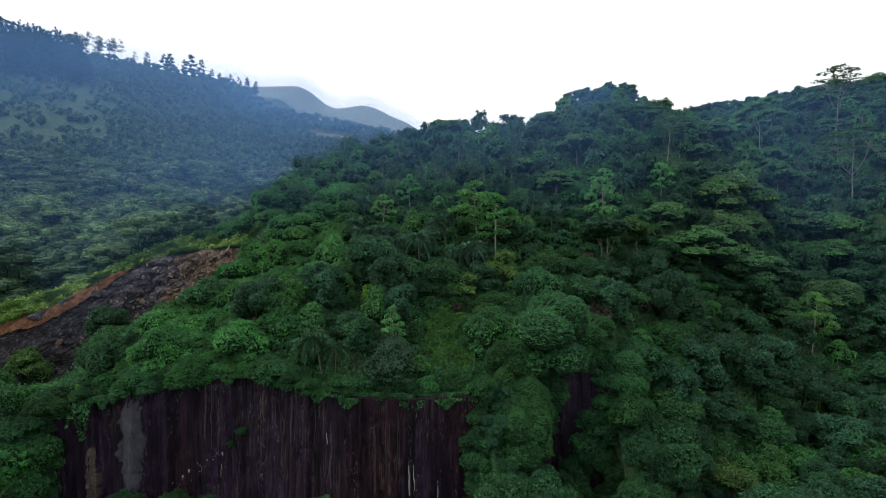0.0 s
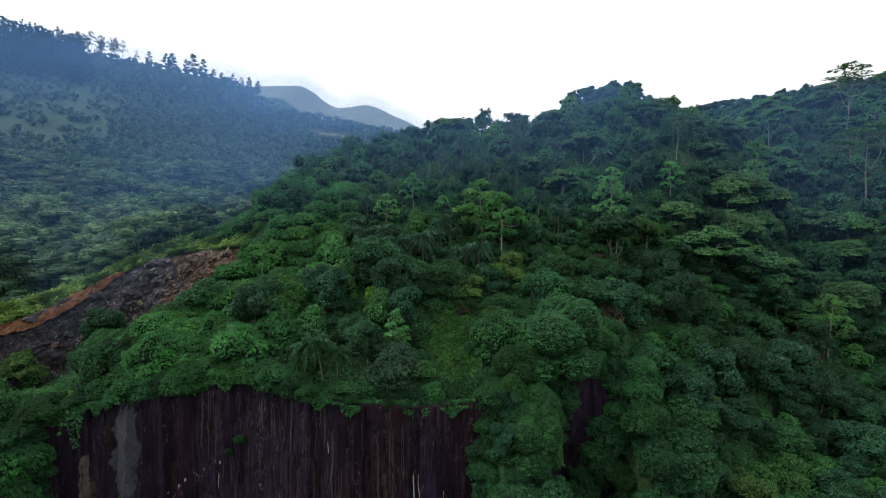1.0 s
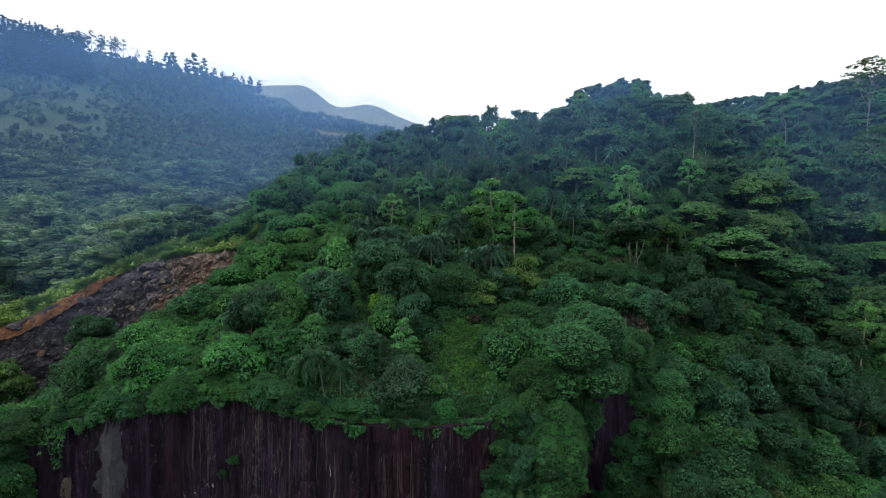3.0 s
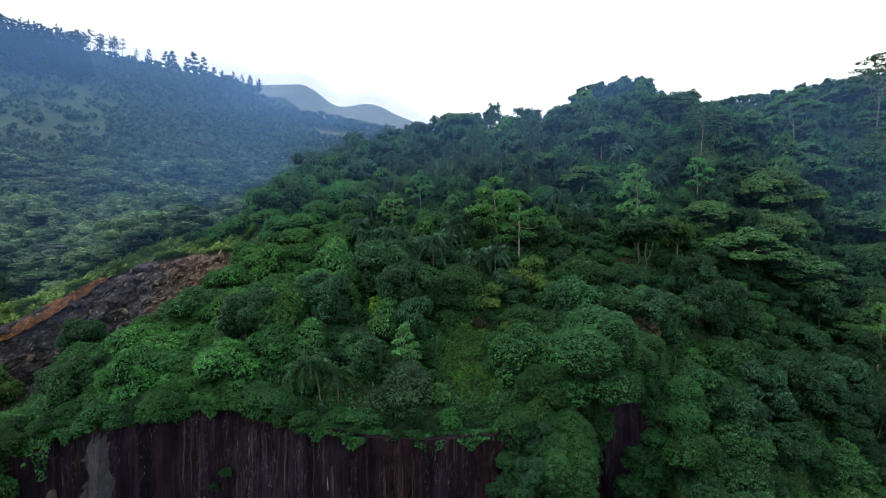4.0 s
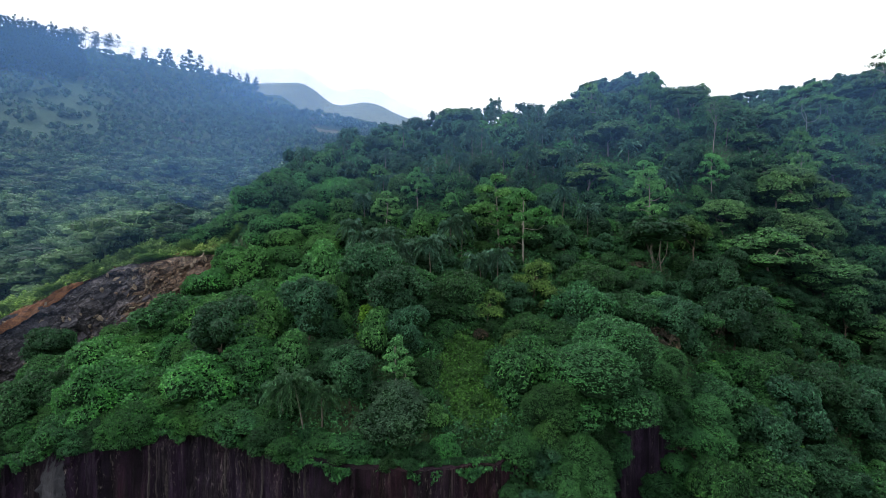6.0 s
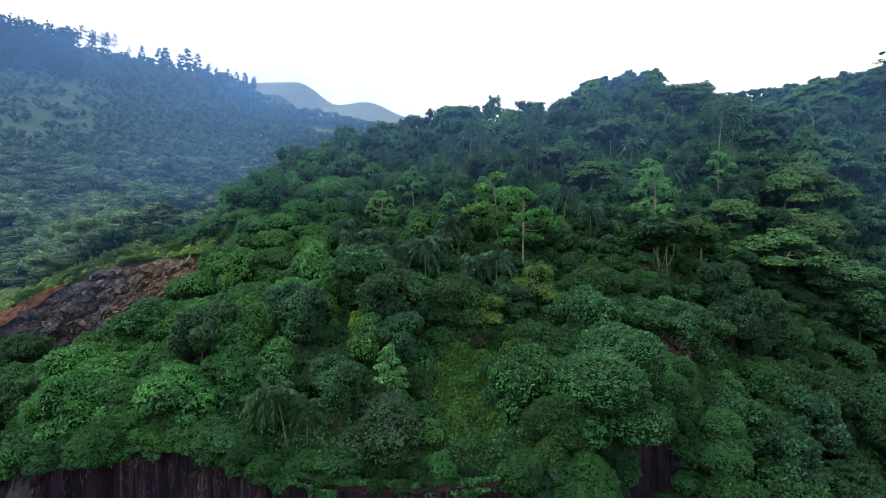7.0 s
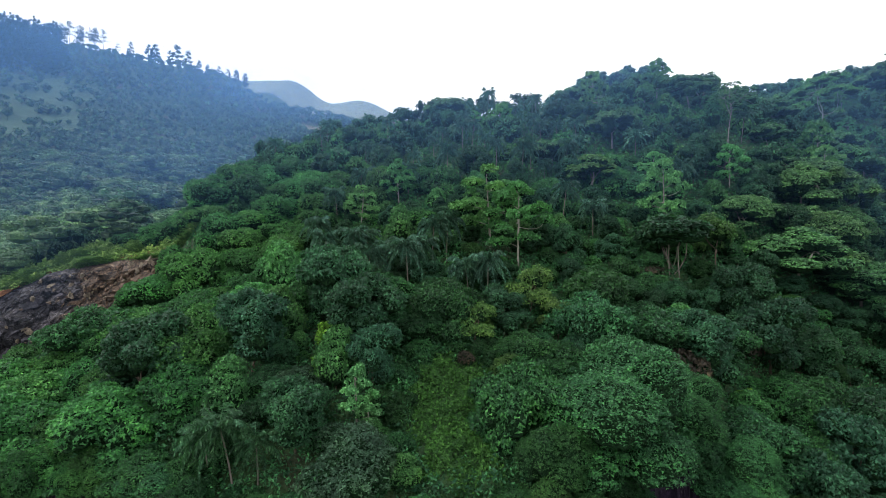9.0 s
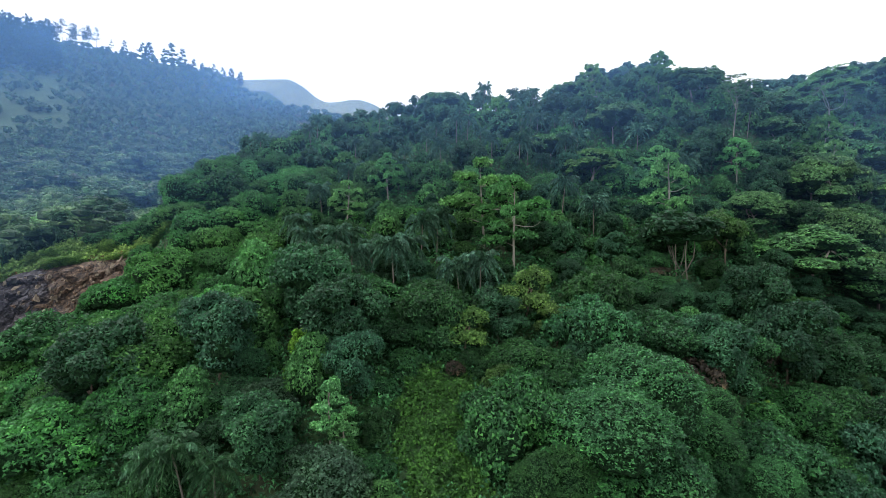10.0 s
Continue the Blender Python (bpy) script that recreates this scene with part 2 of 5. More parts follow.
def soil_material():
    """Forest floor: dark humus and low green growth, with red earth showing on the steep parts."""
    m, nt, bsdf, out = material("forest_floor")
    big = noise_node(nt, 0.05, 5, 0.6)
    fine = noise_node(nt, 1.3, 6, 0.7)
    green = ramp_node(nt, fine, ((0.3, (0.008, 0.022, 0.008)), (0.55, (0.022, 0.060, 0.016)), (0.8, (0.045, 0.10, 0.026))))
    litter = ramp_node(nt, fine, ((0.3, (0.018, 0.013, 0.009)), (0.7, (0.06, 0.04, 0.025))))
    pick = nt.nodes.new("ShaderNodeMapRange")
    pick.inputs["From Min"].default_value, pick.inputs["From Max"].default_value = 0.55, 0.68
    nt.links.new(big, pick.inputs[0])
    nt.links.new(mix_colour(nt, pick.outputs[0], green, litter), bsdf.inputs["Base Color"])
    bsdf.inputs["Roughness"].default_value = 0.95
    bump(nt, bsdf, fine, 0.8, 0.4)
    return m


def cliff_material():
    """Wet dark basalt of an old quarry wall, streaked by water from the brink downwards."""
    m, nt, bsdf, out = material("streaked_dark_rock")

    def band(source, lo, hi):
        r = nt.nodes.new("ShaderNodeMapRange")
        r.inputs["From Min"].default_value, r.inputs["From Max"].default_value = lo, hi
        nt.links.new(source, r.inputs[0])
        return r.outputs[0]

    broad = noise_node(nt, 0.07, 4, 0.55, stretch=(1, 1, 0.3), distortion=0.6)
    streak = noise_node(nt, 0.7, 7, 0.75, stretch=(1, 1, 0.055), distortion=1.1)
    thin = noise_node(nt, 3.2, 6, 0.8, stretch=(1, 1, 0.022), distortion=0.35)
    blotch = noise_node(nt, 0.5, 6, 0.72, stretch=(1, 1, 0.5), distortion=0.5)
    grain = noise_node(nt, 6.0, 6, 0.75)
    base = ramp_node(nt, broad, ((0.34, (0.0150, 0.0088, 0.0215)), (0.46, (0.0072, 0.0036, 0.0100)), (0.56, (0.0135, 0.0056, 0.0110)), (0.68, (0.0185, 0.0070, 0.0086))))
    dark = ramp_node(nt, streak, ((0.38, (0.32, 0.32, 0.36)), (0.50, (0.9, 0.88, 0.9)), (0.64, (2.3, 2.1, 2.1))))
    col = mix_colour(nt, 1.0, base, dark, "MULTIPLY")
    col = mix_colour(nt, 0.7, col, ramp_node(nt, blotch, ((0.34, (0.5, 0.5, 0.55)), (0.5, (1, 1, 1)), (0.68, (1.6, 1.5, 1.45)))), "MULTIPLY")
    zone = band(noise_node(nt, 0.15, 3, 0.5, stretch=(1, 1, 0.15)), 0.47, 0.57)
    amount = math_node(nt, "MULTIPLY", math_node(nt, "MULTIPLY", band(thin, 0.50, 0.64), zone), 0.62)
    col = mix_colour(nt, amount, col, ramp_node(nt, broad, ((0.4, (0.070, 0.058, 0.078)), (0.6, (0.105, 0.070, 0.058)))))
    speck = noise_node(nt, 4.2, 6, 0.8, stretch=(1, 1, 0.3), distortion=0.4)
    drip = band(noise_node(nt, 0.55, 4, 0.6, stretch=(1, 1, 0.06), distortion=0.8), 0.53, 0.60)
    col = mix_colour(nt, math_node(nt, "MULTIPLY", math_node(nt, "MULTIPLY", band(speck, 0.56, 0.62), drip), 0.8), col, (0.17, 0.145, 0.14))
    col = mix_colour(nt, math_node(nt, "MULTIPLY", band(noise_node(nt, 1.6, 7, 0.8, stretch=(1, 1, 0.5)), 0.70, 0.735), band(noise_node(nt, 0.11, 2, 0.5), 0.52, 0.60)), col, (0.38, 0.36, 0.36))
    col = mix_colour(nt, 0.8, col, ramp_node(nt, grain, ((0.3, (0.45, 0.45, 0.45)), (0.7, (1.5, 1.5, 1.5)))), "MULTIPLY")
    nt.links.new(col, bsdf.inputs["Base Color"])
    bsdf.inputs["Roughness"].default_value = 0.66
    bsdf.inputs["Specular IOR Level"].default_value = 0.12
    h = math_node(nt, "ADD", math_node(nt, "ADD", streak, math_node(nt, "MULTIPLY", blotch, 0.8)), math_node(nt, "MULTIPLY", grain, 0.4))
    bump(nt, bsdf, h, 0.9, 0.45)
    return m


def rock_material(name, stops, scale, rough=0.8):
    m, nt, bsdf, out = material(name)
    a = noise_node(nt, scale, 6, 0.7, distortion=0.6)
    b = noise_node(nt, scale * 6, 5, 0.7)
    col = mix_colour(nt, 0.4, ramp_node(nt, a, stops), ramp_node(nt, b, stops))
    nt.links.new(col, bsdf.inputs["Base Color"])
    bsdf.inputs["Roughness"].default_value = rough
    bump(nt, bsdf, math_node(nt, "ADD", a, math_node(nt, "MULTIPLY", b, 0.5)), 0.8, 0.35)
    return m


def cut_material():
    """Dark slabs at the low end of the spur, brown rubble with straw-coloured stones at the high end."""
    m, nt, bsdf, out = material("broken_cut_rock")
    big = noise_node(nt, 0.22, 5, 0.65, stretch=(1, 1, 1.6), distortion=1.2)
    mid = noise_node(nt, 0.8, 6, 0.72, stretch=(1, 1, 1.8), distortion=0.8)
    fine = noise_node(nt, 3.5, 6, 0.75)
    slab = ramp_node(nt, mid, ((0.34, (0.010, 0.010, 0.014)), (0.48, (0.026, 0.024, 0.034)), (0.58, (0.085, 0.078, 0.094)), (0.72, (0.23, 0.21, 0.21))))
    rubble = ramp_node(nt, mid, ((0.32, (0.020, 0.013, 0.010)), (0.46, (0.060, 0.036, 0.024)), (0.57, (0.14, 0.088, 0.058)), (0.70, (0.34, 0.26, 0.18))))
    tc = nt.nodes.new("ShaderNodeTexCoord")
    sep = nt.nodes.new("ShaderNodeSeparateXYZ")
    nt.links.new(tc.outputs["Object"], sep.inputs[0])
    along = nt.nodes.new("ShaderNodeMapRange")
    along.inputs["From Min"].default_value, along.inputs["From Max"].default_value = -80, -52
    nt.links.new(sep.outputs[0], along.inputs[0])
    pick = nt.nodes.new("ShaderNodeMapRange")
    pick.inputs["From Min"].default_value, pick.inputs["From Max"].default_value = 0.85, 1.05
    nt.links.new(math_node(nt, "ADD", along.outputs[0], big), pick.inputs[0])
    col = mix_colour(nt, pick.outputs[0], slab, rubble)
    crack = nt.nodes.new("ShaderNodeTexVoronoi")
    crack.feature = "DISTANCE_TO_EDGE"
    crack.inputs["Scale"].default_value = 0.75
    warp = nt.nodes.new("ShaderNodeVectorMath")
    warp.operation = "MULTIPLY_ADD"
    wn_ = nt.nodes.new("ShaderNodeTexNoise")
    wn_.inputs["Scale"].default_value, wn_.inputs["Detail"].default_value = 0.7, 5
    nt.links.new(tc.outputs["Object"], wn_.inputs["Vector"])
    nt.links.new(wn_.outputs["Color"], warp.inputs[0])
    warp.inputs[1].default_value = (2.5, 2.5, 2.5)
    nt.links.new(tc.outputs["Object"], warp.inputs[2])
    nt.links.new(warp.outputs[0], crack.inputs["Vector"])
    line = nt.nodes.new("ShaderNodeMapRange")
    line.inputs["From Min"].default_value, line.inputs["From Max"].default_value = 0.0, 0.12
    nt.links.new(crack.outputs["Distance"], line.inputs[0])
    col = mix_colour(nt, line.outputs[0], (0.008, 0.006, 0.006), col)
    col = mix_colour(nt, 0.7, col, ramp_node(nt, fine, ((0.3, (0.5, 0.5, 0.5)), (0.7, (1.5, 1.45, 1.4)))), "MULTIPLY")
    nt.links.new(col, bsdf.inputs["Base Color"])
    bsdf.inputs["Roughness"].default_value = 0.8
    bump(nt, bsdf, math_node(nt, "ADD", mid, math_node(nt, "MULTIPLY", fine, 0.4)), 0.9, 0.5)
    return m


def pasture_material(name, dark, light):
    m, nt, bsdf, out = material(name)
    a = noise_node(nt, 0.05, 6, 0.7)
    b = noise_node(nt, 0.25, 6, 0.75)
    nt.links.new(mix_colour(nt, 0.4, ramp_node(nt, a, ((0.35, dark), (0.65, light))), ramp_node(nt, b, ((0.3, dark), (0.7, light)))), bsdf.inputs["Base Color"])
    bsdf.inputs["Roughness"].default_value = 0.95
    bump(nt, bsdf, b, 0.8, 0.8)
    return m


SOIL = soil_material()
CLIFF = cliff_material()
CUT_ROCK = cut_material()
PASTURE = pasture_material("hill_pasture", (0.008, 0.034, 0.014), (0.024, 0.060, 0.026))
FIELD = pasture_material("bare_brown_field", (0.06, 0.06, 0.03), (0.12, 0.105, 0.06))
# dry summit grass, its colour made paler to stand in for haze
HAZED_PASTURE = pasture_material("hazed_dry_grass", (0.11, 0.135, 0.10), (0.17, 0.19, 0.14))
RED_EARTH = rock_material("red_earth", ((0.34, (0.014, 0.008, 0.006)), (0.46, (0.075, 0.032, 0.014)), (0.57, (0.17, 0.070, 0.026)), (0.72, (0.26, 0.14, 0.062))), 0.9, 0.95)
GREY_ROCK = rock_material("grey_weathered_rock", ((0.36, (0.008, 0.008, 0.012)), (0.52, (0.022, 0.022, 0.033)), (0.66, (0.052, 0.052, 0.068))), 0.9)
TAN_ROCK = rock_material("tan_weathered_rock", ((0.36, (0.012, 0.009, 0.008)), (0.52, (0.048, 0.036, 0.030)), (0.68, (0.14, 0.11, 0.092))), 1.1)
STAIN = rock_material("pale_water_stain", ((0.38, (0.006, 0.004, 0.006)), (0.5, (0.022, 0.015, 0.017)), (0.64, (0.088, 0.068, 0.070))), 3.2)
STRAW_STONE = rock_material("straw_coloured_stone", ((0.30, (0.07, 0.05, 0.038)), (0.5, (0.17, 0.135, 0.10)), (0.7, (0.30, 0.25, 0.19))), 0.9)
SLAB_DARK = rock_material("dark_purple_slab", ((0.34, (0.010, 0.009, 0.013)), (0.5, (0.034, 0.031, 0.043)), (0.66, (0.115, 0.105, 0.125))), 0.7)
SLAB_BROWN = rock_material("brown_broken_slab", ((0.34, (0.022, 0.014, 0.010)), (0.5, (0.085, 0.052, 0.034)), (0.66, (0.24, 0.165, 0.11))), 0.7)
LIME = rock_material("white_mineral_crust", ((0.30, (0.10, 0.095, 0.09)), (0.5, (0.26, 0.25, 0.24)), (0.7, (0.50, 0.48, 0.46))), 1.5)


# ---- mesh tools ----
def mesh_of(name, verts, faces, mat, smooth=False, inner=None):
    """One mesh from arrays; faces may be one array or a list of arrays of triangles and quads. inner: which faces are
    the shade-dark core.
    """
    me = bpy.data.meshes.new(name)
    groups = [f for f in (faces if isinstance(faces, list) else [faces]) if len(f)]
    verts = np.asarray(verts, np.float32)
    me.vertices.add(len(verts))
    me.vertices.foreach_set("co", verts.ravel())
    loops = np.concatenate([np.asarray(f, np.int32).ravel() for f in groups])
    sizes = np.concatenate([np.full(len(f), np.asarray(f).shape[1], np.int32) for f in groups])
    me.loops.add(len(loops))
    me.loops.foreach_set("vertex_index", loops)
    me.polygons.add(len(sizes))
    me.polygons.foreach_set("loop_start", np.concatenate(([0], np.cumsum(sizes)[:-1])).astype(np.int32))
    me.polygons.foreach_set("loop_total", sizes)
    me.polygons.foreach_set("use_smooth", np.full(len(sizes), smooth))
    me.materials.append(mat)
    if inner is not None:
        me.materials.append(SHADED_CORE)
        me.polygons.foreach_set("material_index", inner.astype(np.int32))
    me.update(calc_edges=True)
    return me


def join(*bits):
    """Arrays (verts, quads or triangles) of several bits as one (verts, [quads], [tris])."""
    vs, qs, ts, n = [], [], [], 0
    for v, f in bits:
        f = np.asarray(f)
        vs.append(v)
        (qs if f.shape[1] == 4 else ts).append(f + n)
        n += len(v)
    out = []
    if qs:
        out.append(np.concatenate(qs))
    if ts:
        out.append(np.concatenate(ts))
    return np.concatenate(vs), out


def unit(v):
    return v / np.maximum(np.linalg.norm(v, axis=-1, keepdims=True), 1e-9)


def leaves(rng, at, out, length, width, scatter=0.55, droop=0.25, fold=0.12):
    """Pointed leaf sprays at the points, lying across the outward directions."""
    n = len(at)
    normal = unit(out + scatter * rng.normal(size=(n, 3)))
    along = unit(np.cross(normal, rng.normal(size=(n, 3))))
    along[:, 2] -= droop
    along = unit(along)
    side = unit(np.cross(normal, along))
    normal = np.cross(along, side)
    s = (0.65 + 0.7 * rng.random((n, 1)))
    a = at - along * length * 0.45 * s + normal * fold * length * s
    tip = at + along * length * 0.75 * s
    w = side * width * 0.62 * s
    v = np.stack([a + w, tip, a - w], 1).reshape(-1, 3)
    f = np.arange(3 * n).reshape(-1, 3)
    return v, f


def ball(rings=4, sides=6):
    v = [(0, 0, 1)]
    for i in range(1, rings):
        p = math.pi * i / rings
        v += [(math.sin(p) * math.cos(2 * math.pi * j / sides), math.sin(p) * math.sin(2 * math.pi * j / sides), math.cos(p)) for j in range(sides)]
    v.append((0, 0, -1))
    f = [(0, 1 + j, 1 + (j + 1) % sides) for j in range(sides)]
    for i in range(rings - 2):
        o = 1 + i * sides
        for j in range(sides):
            k = (j + 1) % sides
            f += [(o + j, o + sides + j, o + sides + k), (o + j, o + sides + k, o + k)]
    o = 1 + (rings - 2) * sides
    f += [(o + (j + 1) % sides, o + j, len(v) - 1) for j in range(sides)]
    return np.array(v, float), np.array(f)


BALL, SMALL_BALL = ball(), ball(3, 5)


def foliage(rng, lobes, radii, tufts, n, leaf, tuft=(0.5, 0.95), flat=0.75, low=-0.25, core=0.86, wide=0.62, scatter=0.6, droop=0.25, up=0.5, knot=BALL, cover=0.5):
    """A crown: a coat of leaf sprays and standing tufts over the lobes of a core coloured dark as shade."""
    lobes, radii = np.asarray(lobes, float), np.asarray(radii, float)
    area = radii[:, 0] * radii[:, 1] + radii[:, 0] * radii[:, 2]

    def depth(q):
        return np.min([np.linalg.norm((q - c) / r, axis=1) for c, r in zip(lobes, radii)], axis=0)

    pick = rng.choice(len(lobes), tufts * 4, p=area / area.sum())
    d = unit(rng.normal(size=(tufts * 4, 3)))
    d[:, 2] = np.where(d[:, 2] < low, -d[:, 2], d[:, 2])
    c = lobes[pick] + d * radii[pick] * (0.90 + 0.20 * rng.random((tufts * 4, 1)))
    keep = np.nonzero(depth(c) > 0.86)[0][:tufts]
    c, d = c[keep], unit(d[keep] / radii[pick[keep]])
    size = tuft[0] + (tuft[1] - tuft[0]) * rng.random(len(c)) ** 1.5
    which = rng.choice(len(c), 2 * n, p=size ** 2 / np.sum(size ** 2))
    e = unit(rng.normal(size=(2 * n, 3)) + 0.5 * d[which])
    e[:, 2] = np.where(e[:, 2] < -0.35, -e[:, 2], e[:, 2])
    at = c[which] + e * size[which][:, None] * (1, 1, flat) * (0.55 + 0.5 * rng.random((2 * n, 1)))
    keep = np.nonzero(depth(at) > max(core * 0.94, 0.6))[0][:int(n * (1 - cover))]
    at, out = at[keep], unit(0.7 * e[keep] + 0.5 * d[which[keep]] + np.array((0, 0, up)))
    # the coat between the tufts
    pick = rng.choice(len(lobes), 3 * n, p=area / area.sum())
    d = unit(rng.normal(size=(3 * n, 3)))
    d[:, 2] = np.where(d[:, 2] < low - 0.1, -d[:, 2], d[:, 2])
    coat = lobes[pick] + d * radii[pick] * (0.93 + 0.15 * rng.random((3 * n, 1)))
    keep = np.nonzero(depth(coat) > 0.92)[0][:n - len(at)]
    at = np.vstack([at, coat[keep]])
    out = np.vstack([out, unit(unit(d[keep] / radii[pick[keep]]) + np.array((0, 0, 0.6 * up)))])
    bits = [leaves(rng, at, out, leaf, leaf * wide, scatter, droop)]
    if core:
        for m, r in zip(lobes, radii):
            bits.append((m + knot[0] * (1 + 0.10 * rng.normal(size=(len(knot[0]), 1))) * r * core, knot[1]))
    return bits


def tube(path, radii, sides=6):
    path = np.asarray(path, float)
    n = len(path)
    t = unit(np.gradient(path, axis=0))
    ref = np.array((0.31, 0.95, 0.02))
    a = unit(np.cross(t, ref))
    b = np.cross(t, a)
    ang = 2 * np.pi * np.arange(sides) / sides
    ringv = a[:, None, :] * np.cos(ang)[None, :, None] + b[:, None, :] * np.sin(ang)[None, :, None]
    v = (path[:, None, :] + ringv * np.asarray(radii, float)[:, None, None]).reshape(-1, 3)
    i, j = np.meshgrid(np.arange(n - 1), np.arange(sides), indexing="ij")
    k = (j + 1) % sides
    f = np.stack([i * sides + j, i * sides + k, (i + 1) * sides + k, (i + 1) * sides + j], -1).reshape(-1, 4)
    return v, f


def limb(rng, a, b, r0, r1, bend=0.12, steps=5, sides=5):
    a, b = np.asarray(a, float), np.asarray(b, float)
    s = np.linspace(0, 1, steps)[:, None]
    wob = rng.normal(size=3) * np.linalg.norm(b - a) * bend
    return tube(a + (b - a) * s + wob * np.sin(s * np.pi), r0 + (r1 - r0) * s[:, 0], sides)


# ---- plants: each maker gives (crown bits, trunk bits) ----
def make_shrub(rng, R, H, n, leaf, k=60, lobes=9, tuft=(0.5, 0.95)):
    """A broad bush, leafy down to the ground, of several uneven mounds."""
    ang = np.arange(lobes) * 2.4 + rng.random(lobes)
    rad = R * (0.30 + 0.38 * rng.random(lobes))
    rise = np.where(np.arange(lobes) % 3 == 0, -0.08 + 0.16 * rng.random(lobes), 0.22 + 0.34 * rng.random(lobes))
    rad = np.where(rise < 0.15, R * 0.62, rad)
    c = np.stack([rad * np.cos(ang), rad * np.sin(ang), H * rise], 1)
    r = np.stack([R * (0.28 + 0.17 * rng.random(lobes))] * 2 + [H * (0.20 + 0.16 * rng.random(lobes))], 1)
    c = np.vstack([c, [(0.1 * R * rng.normal(), 0.1 * R * rng.normal(), H * 0.44)]])
    r = np.vstack([r, [(R * 0.52, R * 0.52, H * 0.46)]])
    crown = foliage(rng, c, r, k, n, leaf, tuft)
    trunk = [limb(rng, (0, 0, -0.6), (c[i][0] * 0.7, c[i][1] * 0.7, c[i][2] * 0.8), 0.12, 0.05) for i in range(4)]
    return crown, trunk


def make_tree(rng, R, H, n, leaf, base=0.42, k=60, lobes=9, tuft=(0.45, 0.85), knot=BALL):
    ang = np.arange(lobes) * 2.4 + rng.random(lobes)
    rad = R * 0.66 * np.sqrt((np.arange(lobes) + 0.3) / lobes)
    top = 1 - 0.45 * (rad / R) ** 2
    hz = H * (base + (1 - base) * (0.10 + 0.78 * rng.random(lobes)) * top)
    c = np.stack([rad * np.cos(ang), rad * np.sin(ang), hz], 1)
    r = np.stack([R * (0.28 + 0.16 * rng.random(lobes))] * 2 + [H * (0.12 + 0.08 * rng.random(lobes))], 1)
    crown = foliage(rng, c, r, k, n, leaf, tuft, knot=knot)
    top_p = np.array((0.3 * rng.normal(), 0.3 * rng.normal(), H * (base + 0.15)))
    trunk = [limb(rng, (0, 0, -0.8), top_p, 0.03 * H * 0.6, 0.10, 0.03, 6, 7)]
    trunk += [limb(rng, top_p * (0.75 + 0.05 * i), c[i], 0.09, 0.03) for i in range(6)]
    return crown, trunk


def make_pale(rng, R, H, n, leaf, core=0.45, k=60, tuft=(0.3, 0.6)):
    """An open, light-leaved tree with a thin pale trunk."""
    m = 15
    hz = np.linspace(0.36, 0.94, m) + 0.03 * rng.normal(size=m)
    wide = R * np.sin(np.pi * (0.22 + 0.72 * (hz - 0.34) / 0.62)) * (0.62 + 0.45 * rng.random(m))
    ang = np.arange(m) * 2.4 + rng.random(m)
    c = np.stack([wide * np.cos(ang), wide * np.sin(ang), H * hz], 1)
    r = np.stack([R * (0.22 + 0.16 * rng.random(m))] * 2 + [H * (0.05 + 0.035 * rng.random(m))], 1)
    crown = foliage(rng, c, r, k, n, leaf, tuft, core=core, wide=0.7, scatter=0.8)
    lean = rng.normal(size=2) * 0.25
    trunk = [tube([(0, 0, -0.8), (lean[0] * 0.4, lean[1] * 0.4, H * 0.35), (lean[0], lean[1], H * 0.65), (lean[0] * 1.2, lean[1], H * 0.93)], (0.17, 0.14, 0.10, 0.03), 7)]
    trunk += [limb(rng, (lean[0] * 0.6, lean[1] * 0.6, c[i][2] - H * 0.06), c[i], 0.06, 0.02) for i in range(0, m, 2)]
    return crown, trunk


def make_albizia(rng, R, H, n, leaf, pads=22, thick=1.0, core=0.8, wide=1.0, k=70, tuft=(0.55, 1.0), knot=BALL, deep=0.16):
    """An umbrella tree: forked pale limbs under layered pads of feathery leaves, some of them lower by deep."""
    ang = np.arange(pads) * 2.4 + rng.random(pads)
    rad = R * 0.80 * np.sqrt((np.arange(pads) + 0.4) / pads)
    hz = H * (0.94 - 0.46 * (rad / R) ** 2.4 - deep * rng.random(pads) ** 2)
    c = np.stack([rad * np.cos(ang), rad * np.sin(ang), hz], 1)
    r = np.stack([wide * R * (0.22 + 0.14 * rng.random(pads))] * 2 + [thick * H * (0.040 + 0.024 * rng.random(pads))], 1)
    crown = foliage(rng, c, r, k, n, leaf, tuft, flat=0.5, low=0.05, core=core, wide=0.55, scatter=0.4, droop=0.08, up=0.9, knot=knot)
    fork = np.array((0.2 * rng.normal(), 0.2 * rng.normal(), H * 0.45))
    trunk = [limb(rng, (0, 0, -1), fork, 0.20, 0.15, 0.03, 5, 7)]
    arms = [fork + np.array((math.cos(a) * R * 0.35, math.sin(a) * R * 0.35, H * 0.27)) for a in (0.4, 2.3, 4.4)]
    trunk += [limb(rng, fork, p, 0.12, 0.07) for p in arms]
    for ci in c:
        near = min(arms, key=lambda p: np.linalg.norm(p - ci))
        trunk.append(limb(rng, near, ci, 0.07, 0.03, 0.08, 4, 4))
    return crown, trunk


def make_stems(rng, R, H, n, leaf):
    """A tree on several bare pale stems."""
    crown, _ = make_tree(rng, R, H, n, leaf, 0.5)
    trunk = [limb(rng, (0.7 * rng.normal(), 0.7 * rng.normal(), -0.6), (R * 0.34 * math.cos(a), R * 0.34 * math.sin(a), H * 0.7), 0.065, 0.04, 0.05, 5, 5) for a in np.arange(7) * 0.9]
    return crown, trunk


